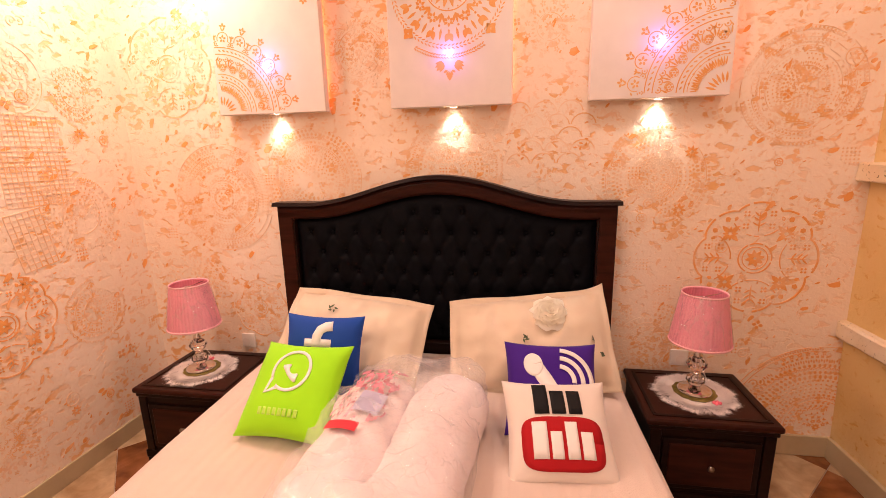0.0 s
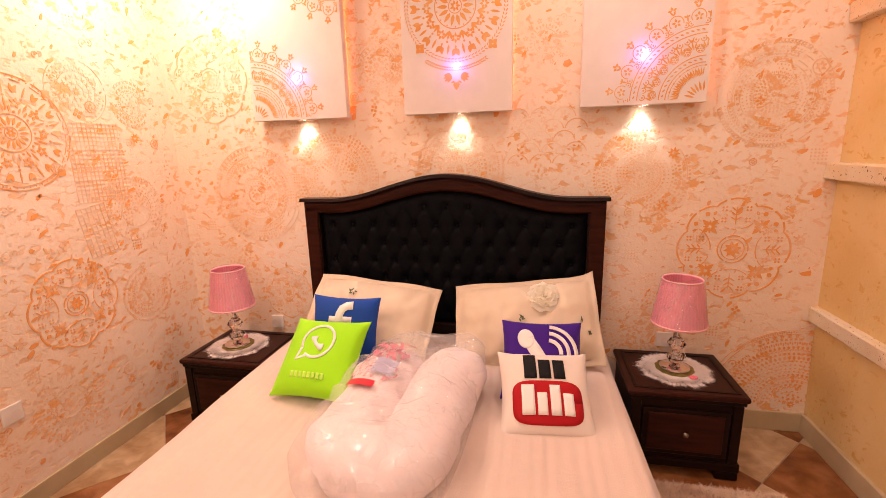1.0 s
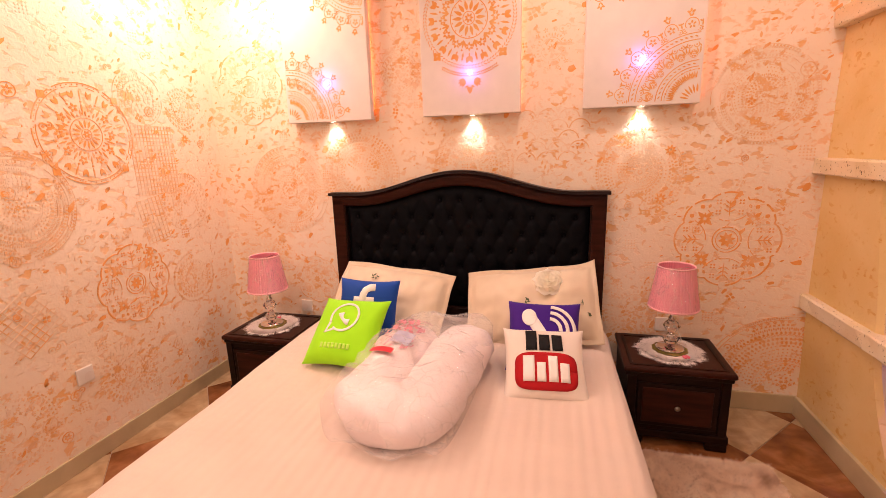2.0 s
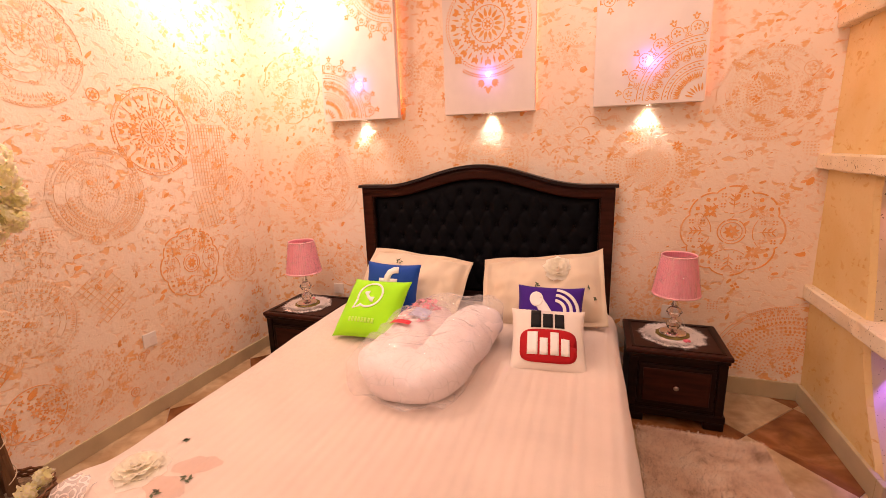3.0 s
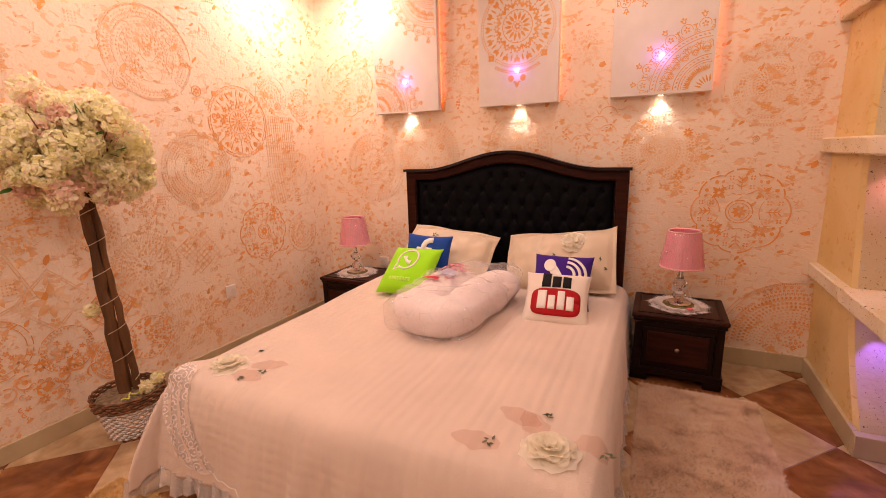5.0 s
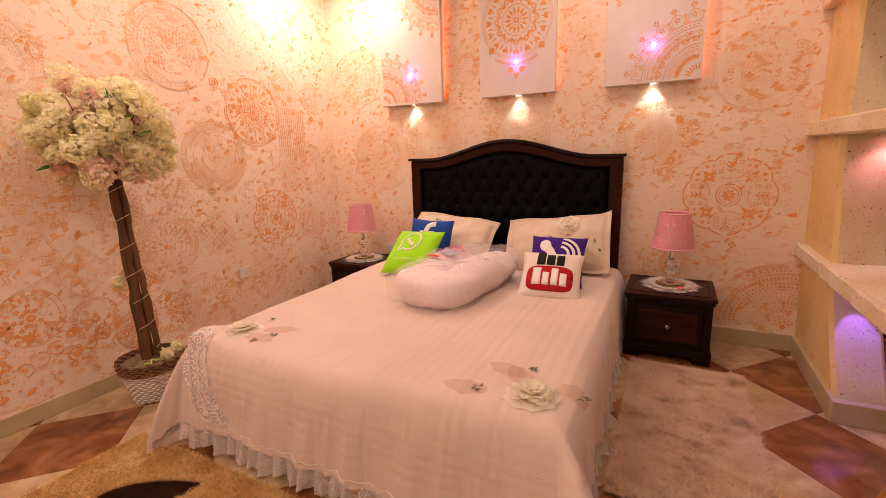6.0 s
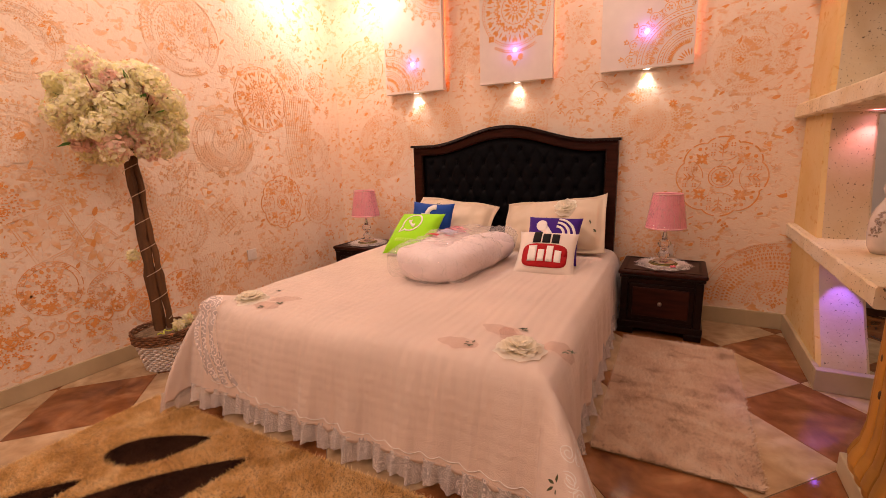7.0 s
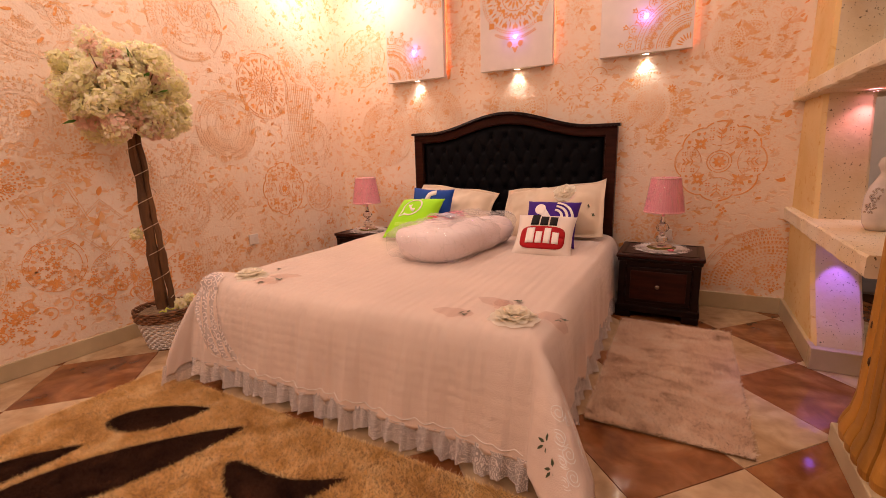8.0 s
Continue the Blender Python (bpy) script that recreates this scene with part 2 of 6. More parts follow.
def clear(name, amount=0.2, rough=0.12, bumpy=0.6, scale=18, tint=(1, 1, 1), milk=0.0, crease=0.0, hazed=(0.80, 0.73, 0.70), stretch=(1, 1, 1)):
    """Thin clear film: mostly see-through with wrinkled gloss and a little haze; crease paints in highlight streaks."""
    m, ns, ls, b = nodes_of(name)
    tc = ns.new("ShaderNodeTexCoord").outputs["Object"]
    t = ns.new("ShaderNodeBsdfTransparent")
    t.inputs[0].default_value = (*tint, 1)
    g = ns.new("ShaderNodeBsdfGlossy")
    g.inputs["Roughness"].default_value = rough
    d = ns.new("ShaderNodeBsdfDiffuse")
    d.inputs[0].default_value = (*hazed, 1)
    bp = ns.new("ShaderNodeBump")
    bp.inputs["Strength"].default_value, bp.inputs["Distance"].default_value = bumpy, 0.02
    ls.new(noise_node(ns, ls, tc, scale, 3, 1.5), bp.inputs["Height"])
    ls.new(bp.outputs[0], g.inputs["Normal"])
    haze = ns.new("ShaderNodeMixShader")
    haze.inputs[0].default_value = milk
    ls.new(g.outputs[0], haze.inputs[1])
    ls.new(d.outputs[0], haze.inputs[2])
    mx = ns.new("ShaderNodeMixShader")
    mx.inputs[0].default_value = amount
    if crease:
        # highlight streaks painted as pale lines along folds, more in some places than others
        warp = ns.new("ShaderNodeVectorMath")
        warp.operation = "MULTIPLY_ADD"
        wn = ns.new("ShaderNodeTexNoise")
        wn.inputs["Scale"].default_value = 9
        ls.new(tc, wn.inputs["Vector"])
        ls.new(wn.outputs["Color"], warp.inputs[0])
        warp.inputs[1].default_value = (0.10, 0.10, 0.10)
        mp = ns.new("ShaderNodeMapping")
        mp.inputs["Scale"].default_value = stretch
        ls.new(tc, mp.inputs[0])
        ls.new(mp.outputs[0], warp.inputs[2])
        v = ns.new("ShaderNodeTexVoronoi")
        v.feature = "DISTANCE_TO_EDGE"
        v.inputs["Scale"].default_value = crease
        ls.new(warp.outputs[0], v.inputs["Vector"])
        line = ramp(ns, [(0.0, (1, 1, 1)), (0.06, (0, 0, 0))])
        ls.new(v.outputs["Distance"], line.inputs[0])
        patch = ramp(ns, [(0.38, (amount, amount, amount)), (0.58, (0.45, 0.45, 0.45))])
        ls.new(noise_node(ns, ls, tc, 11, 3, 0.4), patch.inputs[0])
        ls.new(mixc(ns, ls, line.outputs[0], (amount, amount, amount), patch.outputs[0]), mx.inputs[0])
    ls.new(t.outputs[0], mx.inputs[1])
    ls.new(haze.outputs[0], mx.inputs[2])
    ls.new(mx.outputs[0], ns["Material Output"].inputs[0])
    return m


# both wraps carry painted highlight streaks along their folds
M_FILM = clear("clear_plastic_film", 0.20, 0.14, 0.40, 26, milk=0.60, crease=17, hazed=(0.90, 0.85, 0.85))
M_FILM2 = clear("clear_shade_wrap", 0.16, 0.07, 0.9, 26, milk=0.2, crease=14, hazed=(0.9, 0.85, 0.85), stretch=(1.6, 1.6, 0.5))


def lace(name, colour, scale):
    m, ns, ls, b = nodes_of(name)
    tc = ns.new("ShaderNodeTexCoord").outputs["Object"]
    b.inputs["Base Color"].default_value = (*colour, 1)
    b.inputs["Roughness"].default_value = 0.8
    v = ns.new("ShaderNodeTexVoronoi")
    v.inputs["Scale"].default_value = scale
    ls.new(tc, v.inputs["Vector"])
    # coiled threads: rings round each cell's middle on a sheer ground
    v.feature = "F1"
    ring = ns.new("ShaderNodeMath")
    ring.operation = "MULTIPLY"
    ls.new(v.outputs["Distance"], ring.inputs[0])
    ring.inputs[1].default_value = 17.0
    wave = ns.new("ShaderNodeMath")
    wave.operation = "SINE"
    ls.new(ring.outputs[0], wave.inputs[0])
    r = ramp(ns, [(0.30, (0.42, 0.42, 0.42)), (0.62, (0.95, 0.95, 0.95))])
    ls.new(wave.outputs[0], r.inputs[0])
    t = ns.new("ShaderNodeBsdfTransparent")
    mx = ns.new("ShaderNodeMixShader")
    ls.new(r.outputs[0], mx.inputs[0])
    ls.new(t.outputs[0], mx.inputs[1])
    ls.new(b.outputs[0], mx.inputs[2])
    ls.new(mx.outputs[0], ns["Material Output"].inputs[0])
    return m


M_LACE = lace("white_lace", (0.82, 0.76, 0.74), 62)
M_ORGANZA = clear("pink_organza_sheer", 0.16, 0.6, 0.2, 60, (1.0, 0.95, 0.93), 0.95, hazed=(0.62, 0.42, 0.35))
M_TULLE = lace("embroidered_tulle", (0.80, 0.70, 0.66), 30)


def glow(name, colour, strength):
    m, ns, ls, b = nodes_of(name)
    b.inputs["Emission Color"].default_value = (*colour, 1)
    b.inputs["Emission Strength"].default_value = strength
    b.inputs["Base Color"].default_value = (*colour, 1)
    return m


M_VIOLET = glow("violet_led", (0.62, 0.42, 1.0), 22)
M_DEEPVIOLET = glow("deep_violet_led", (0.30, 0.12, 1.0), 14)
M_WARMLED = glow("warm_led", (1.0, 0.85, 0.7), 12)
M_PINKLED = glow("pink_led", (1.0, 0.36, 0.48), 18)
M_REDLED = glow("coral_led", (1.0, 0.16, 0.05), 16)
M_LAMPON = glow("lit_diffuser", WARM, 6)


def glassy(name, colour, rough=0.02):
    m, ns, ls, b = nodes_of(name)
    b.inputs["Base Color"].default_value = (*colour, 1)
    b.inputs["Transmission Weight"].default_value = 1
    b.inputs["Roughness"].default_value = rough
    b.inputs["IOR"].default_value = 1.5
    return m


M_CRYSTAL = glassy("crystal_glass", (0.95, 0.93, 0.93))


def shade_mat(name, colour):
    m, ns, ls, b = nodes_of(name)
    tc = ns.new("ShaderNodeTexCoord").outputs["Object"]
    r = ramp(ns, [(0.3, tuple(c * 0.9 for c in colour)), (0.7, colour)])
    ls.new(noise_node(ns, ls, tc, 14, 3), r.inputs[0])
    ls.new(r.outputs[0], b.inputs["Base Color"])
    b.inputs["Roughness"].default_value = 0.6
    tr = ns.new("ShaderNodeBsdfTranslucent")
    ls.new(r.outputs[0], tr.inputs[0])
    mx = ns.new("ShaderNodeMixShader")
    mx.inputs[0].default_value = 0.35
    ls.new(b.outputs[0], mx.inputs[1])
    ls.new(tr.outputs[0], mx.inputs[2])
    ls.new(mx.outputs[0], ns["Material Output"].inputs[0])
    return m


M_SHADE = shade_mat("pink_pleated_fabric", (1.0, 0.44, 0.55))
M_FUR = plain("white_fur", (0.82, 0.74, 0.70), 0.9, vary=0.05, sheen=0.5)
M_TRAY = plain("green_gold_glass", (0.20, 0.16, 0.04), 0.25, 0.3, vary=0.4, scale=40)
M_PINKBEAD = plain("pink_rosebud", (0.80, 0.16, 0.22), 0.6)


def pile_mat(name, stops, scale, blotch=None, sheen=0.3):
    m, ns, ls, b = nodes_of(name)
    tc = ns.new("ShaderNodeTexCoord").outputs["Object"]
    geo = ns.new("ShaderNodeNewGeometry")
    r = ramp(ns, stops)
    n1 = noise_node(ns, ls, tc, scale, 4, 0.6, blotch)
    a = ns.new("ShaderNodeMath")
    a.operation = "MULTIPLY_ADD"
    ls.new(geo.outputs["Random Per Island"], a.inputs[0])
    a.inputs[1].default_value = 0.3
    ls.new(n1, a.inputs[2])
    s = ns.new("ShaderNodeMath")
    s.operation = "SUBTRACT"
    ls.new(a.outputs[0], s.inputs[0])
    s.inputs[1].default_value = 0.15
    ls.new(s.outputs[0], r.inputs[0])
    ls.new(r.outputs[0], b.inputs["Base Color"])
    b.inputs["Roughness"].default_value = 0.6 if sheen else 0.95
    b.inputs["Specular IOR Level"].default_value = 0.5 if sheen else 0.1
    b.inputs["Sheen Weight"].default_value = sheen
    tr = ns.new("ShaderNodeBsdfTranslucent")
    ls.new(r.outputs[0], tr.inputs[0])
    mx = ns.new("ShaderNodeMixShader")
    mx.inputs[0].default_value = 0.35 if sheen else 0.1
    ls.new(b.outputs[0], mx.inputs[1])
    ls.new(tr.outputs[0], mx.inputs[2])
    ls.new(mx.outputs[0], ns["Material Output"].inputs[0])
    return m


M_PILE_TAN = pile_mat("tan_shag", [(0.25, (0.46, 0.24, 0.05)), (0.48, (0.86, 0.57, 0.20)), (0.72, (0.98, 0.82, 0.48))], 7)
M_PILE_DARK = pile_mat("dark_brown_shag", [(0.3, (0.016, 0.006, 0.004)), (0.85, (0.075, 0.032, 0.016))], 8, None, 0.0)
M_PILE_PINK = pile_mat("beige_pink_shag", [(0.25, (0.40, 0.235, 0.12)), (0.39, (0.90, 0.69, 0.50)), (0.75, (0.99, 0.88, 0.74))], 6.0, ((1, 1.7, 1), (0, 0, 0.3)))
M_BACKING = plain("jute_backing", (0.22, 0.13, 0.06), 0.95)
M_BARK = plain("brown_bark", (0.13, 0.058, 0.020), 0.85, vary=0.5, scale=9, bumpy=0.6, dist=0.01, stretch=((1, 1, 0.15), (0, 0, 0)))
M_WICKER = plain("brown_wicker", (0.20, 0.09, 0.04), 0.7, vary=0.5, scale=30)
M_BASKET = plain("white_painted_wicker", (0.78, 0.72, 0.68), 0.6, vary=0.05, scale=30)
M_STRING = plain("pale_string", (0.62, 0.50, 0.34), 0.8)
M_SOIL = plain("moss_filling", (0.33, 0.24, 0.15), 0.95, vary=0.5, scale=40, bumpy=0.8, dist=0.02)


def petal_mat(name, stops):
    m, ns, ls, b = nodes_of(name)
    geo = ns.new("ShaderNodeNewGeometry")
    r = ramp(ns, stops)
    ls.new(geo.outputs["Random Per Island"], r.inputs[0])
    ls.new(r.outputs[0], b.inputs["Base Color"])
    b.inputs["Roughness"].default_value = 0.7
    tr = ns.new("ShaderNodeBsdfTranslucent")
    ls.new(r.outputs[0], tr.inputs[0])
    mx = ns.new("ShaderNodeMixShader")
    mx.inputs[0].default_value = 0.55
    ls.new(b.outputs[0], mx.inputs[1])
    ls.new(tr.outputs[0], mx.inputs[2])
    ls.new(mx.outputs[0], ns["Material Output"].inputs[0])
    return m


M_BLOOM = petal_mat("cream_blossom", [(0.0, (0.90, 0.88, 0.52)), (0.35, (0.96, 0.93, 0.64)), (0.8, (0.98, 0.95, 0.78)), (1.0, (0.97, 0.86, 0.74))])
M_BLOOMPINK = petal_mat("pink_blossom", [(0.0, (0.92, 0.66, 0.56)), (1.0, (0.94, 0.78, 0.66))])
M_ROSE = petal_mat("cream_ribbon", [(0.0, (0.97, 0.91, 0.77)), (1.0, (0.98, 0.95, 0.86))])
M_LEAF = petal_mat("green_leaf", [(0.0, (0.04, 0.12, 0.02)), (1.0, (0.12, 0.26, 0.05))])
M_PINE = plain("yellow_pine_column", (0.42, 0.195, 0.028), 0.42, vary=0.35, scale=3, bumpy=0.2, stretch=((3, 3, 0.3), (0, 0, 0)))
M_KNOT = plain("dark_knot", (0.07, 0.03, 0.01), 0.7)
M_SOCKET = plain("white_switch_plastic", (0.80, 0.74, 0.68), 0.35, vary=0.02, bumpy=0)
M_VASE = plain("pearl_ceramic", (0.70, 0.62, 0.56), 0.25, vary=0.08, scale=20)
M_BEADS = plain("silver_beads", (0.62, 0.58, 0.55), 0.25, 1.0)
M_GREY = plain("grey_cabinet_paint", (0.22, 0.22, 0.24), 0.5)


# ---- helpers for shapes ----
def thing(name, place, label, category, group="", turn=0.0):
    ob = new(name)
    ob.empty_display_size = 0.05
    ob.matrix_basis = pose(*place, 0, 0, turn)
    return tagged(ob, label, category, group)


def shape(name, verts, faces, material, parent=None, label="", smooth=False):
    me = bpy.data.meshes.new(name)
    me.from_pydata([tuple(v) for v in verts], [], [tuple(f) for f in faces])
    me.update()
    if smooth:
        me.polygons.foreach_set("use_smooth", [True] * len(me.polygons))
    me.materials.append(material)
    ob = new(name, me)
    if parent:
        ob.parent = parent
    if label:
        ob["label"] = label
    return ob


def part(name, bm, material, parent=None, label="", smooth=False):
    me = bpy.data.meshes.new(name)
    bm.normal_update()
    bm.to_mesh(me)
    bm.free()
    if smooth:
        me.polygons.foreach_set("use_smooth", [True] * len(me.polygons))
    me.materials.append(material)
    ob = new(name, me)
    if parent:
        ob.parent = parent
    if label:
        ob["label"] = label
    return ob


def box_bm(x0, x1, y0, y1, z0, z1, bevel=0.0, seg=2):
    bm = bmesh.new()
    bmesh.ops.create_cube(bm, size=1.0, matrix=Matrix.Translation(((x0 + x1) / 2, (y0 + y1) / 2, (z0 + z1) / 2)) @ Matrix.Diagonal((x1 - x0, y1 - y0, z1 - z0, 1)))
    if bevel:
        bmesh.ops.bevel(bm, geom=list(bm.edges), offset=bevel, segments=seg, affect="EDGES", profile=0.5)
    return bm


def lathe(profile, n=32, wob=None):
    """A turned shape from (radius, height) pairs; wob(angle, i) scales the radius."""
    bm = bmesh.new()
    rows = []
    for i, (r, z) in enumerate(profile):
        row = []
        for k in range(n):
            a = 2 * math.pi * k / n
            q = r * (wob(a, i) if wob else 1)
            row.append(bm.verts.new((q * math.cos(a), q * math.sin(a), z)))
        rows.append(row)
    for a, b in zip(rows, rows[1:]):
        for k in range(n):
            bm.faces.new((a[k], a[(k + 1) % n], b[(k + 1) % n], b[k]))
    return bm


def capped(bm):
    edges = [e for e in bm.edges if e.is_boundary]
    bmesh.ops.holes_fill(bm, edges=edges)
    return bm


def tube(points, radius, n=8, closed=False):
    """A swept round bar along points; radius a number or one for each point."""
    bm = bmesh.new()
    pts = [Vector(p) for p in points]
    rows = []
    for i, p in enumerate(pts):
        d = (pts[min(i + 1, len(pts) - 1)] - pts[max(i - 1, 0)]).normalized()
        u = d.orthogonal().normalized() if abs(d.z) > 0.9 else d.cross(Vector((0, 0, 1))).normalized()
        if abs(d.z) > 0.9:
            u = d.cross(Vector((0, 1, 0))).normalized()
        v = d.cross(u)
        r = radius[i] if isinstance(radius, (list, tuple)) else radius
        rows.append([bm.verts.new(p + r * (math.cos(2 * math.pi * k / n) * u + math.sin(2 * math.pi * k / n) * v)) for k in range(n)])
    for a, b in zip(rows, rows[1:]):
        for k in range(n):
            bm.faces.new((a[k], a[(k + 1) % n], b[(k + 1) % n], b[k]))
    bm.faces.new(rows[0])
    bm.faces.new(list(reversed(rows[-1])))
    return bm


# ---- the room ----
WB, WL = 2.08, -2.02


def structure(name, bm, material, label, smooth=False):
    return tagged(part(name, bm, material, None, label, smooth), label, "", "", "structure")


floor = structure("floor", box_bm(-2.38, 3.6, -3.5, 3.4, -0.20, -0.004), M_GROUT, "tiled floor laid diagonally in brown and cream")
wall_back = structure("wall_back", box_bm(-2.38, 1.86, WB, WB + 0.36, -0.02, CEIL), M_WALL, "peach plaster wall with orange stencilled medallions")
wall_left = structure("wall_left", box_bm(-2.38, WL, -3.15, WB, -0.02, CEIL), M_WALL, "peach plaster wall with orange stencilled medallions")
structure("wall_front", box_bm(-2.38, 3.6, -3.5, -3.15, -0.02, CEIL), M_ROOM, "plain pale painted wall")
structure("wall_right", box_bm(3.25, 3.6, -3.15, 3.4, -0.02, CEIL), M_WHITE, "plain white painted wall of the side room")
structure("wall_side_room", box_bm(1.86, 3.25, 3.05, 3.4, -0.02, CEIL), M_WHITE, "plain white painted wall of the side room")
structure("wall_return", box_bm(1.50, 1.86, WB + 0.36, 3.4, -0.02, CEIL), M_WHITE, "plain white painted return wall")
structure("ceiling", box_bm(-2.38, 3.6, -3.5, 3.4, CEIL, CEIL + 0.12), M_CEIL, "plain white painted ceiling")


def stub_wall():
    """The free end of the yellow side wall: its edge flares towards the floor."""
    bm = bmesh.new()
    prof = [(-0.02, 1.24, 1.695), (0.10, 1.27, 1.693), (0.35, 1.42, 1.685), (0.58, 1.50, 1.675), (0.85, 1.53, 1.67), (1.30, 1.62, 1.665), (1.9, 1.62, 1.66), (CEIL, 1.60, 1.66)]
    rows = []
    zs = np.linspace(-0.02, 1.30, 45)
    soft = [np.mean([np.interp(z + d, [q[0] for q in prof], [q[1] for q in prof]) for d in np.linspace(-0.09, 0.09, 9)]) for z in zs]
    fine = [(z, y, np.interp(z, [q[0] for q in prof], [q[2] for q in prof])) for z, y in zip(zs, soft)] + prof[6:]
    for z, y, x in fine:
        rows.append([bm.verts.new(v) for v in ((x, WB, z), (x, y + 0.02, z), (x + 0.02, y, z), (x + 0.20, y + 0.01, z), (x + 0.215, y + 0.03, z), (x + 0.215, WB, z))])
    for a, b in zip(rows, rows[1:]):
        for k in range(5):
            bm.faces.new((a[k], a[k + 1], b[k + 1], b[k]))
    return bm


stub = structure("wall_stub", stub_wall(), M_YELLOW, "short yellow plaster wall end beside the shelves")
stub.data.materials.append(M_SPECK)
for p in stub.data.polygons:
    if p.index % 5 in (2, 3, 4):
        p.material_index = 1

skirt = structure("baseboard", box_bm(WL + 0.014, 1.690, WB - 0.014, WB, 0, 0.112, 0.004), M_SKIRT, "cream marble baseboard")
structure("baseboard_left", box_bm(WL, WL + 0.014, -3.15, WB, 0, 0.095, 0.004), M_SKIRT, "cream marble baseboard")
structure("baseboard_stub", box_bm(1.674, 1.700, 1.255, WB - 0.014, 0, 0.112, 0.004), M_SKIRT, "cream marble baseboard")
structure("baseboard_stub_end", box_bm(1.674, 1.925, 1.205, 1.255, 0, 0.112, 0.004), M_SKIRT, "cream marble baseboard of the wall end")


def slab(x0, x1, y0, y1, z0, z1, seed):
    """A hand-plastered shelf slab with soft uneven edges."""
    rnd = random.Random(seed)
    bm = bmesh.new()
    n = 22
    rows = []
    for i in range(n + 1):
        y = y0 + (y1 - y0) * i / n
        j = [rnd.uniform(-0.004, 0.004) for _ in range(4)]
        r = 0.008
        rows.append([bm.verts.new(v) for v in ((x1, y, z0), (x0 + r, y, z0 + j[0]), (x0 + j[1], y, z0 + r), (x0 + j[2], y, z1 - r), (x0 + r, y, z1 + j[3] * 0.3), (x1, y, z1))])
    for a, b in zip(rows, rows[1:]):
        for k in range(6):
            bm.faces.new((a[k], a[(k + 1) % 6], b[(k + 1) % 6], b[k]))
    bm.faces.new(rows[0])
    bm.faces.new(list(reversed(rows[-1])))
    return bm


for nm, z0, z1, x0 in (("lower", 0.645, 0.728, 1.632), ("middle", 1.375, 1.458, 1.605), ("upper", 2.075, 2.16, 1.60)):
    t = thing("wall_shelf", (0, 0, 0), "thick hand-plastered speckled shelf slab fixed to the wall end", "shelf", "plaster shelves")
    part("slab", slab(x0, 2.02, 0.540, WB - 0.003, z0, z1, len(nm)), M_SPECK, t, smooth=False)


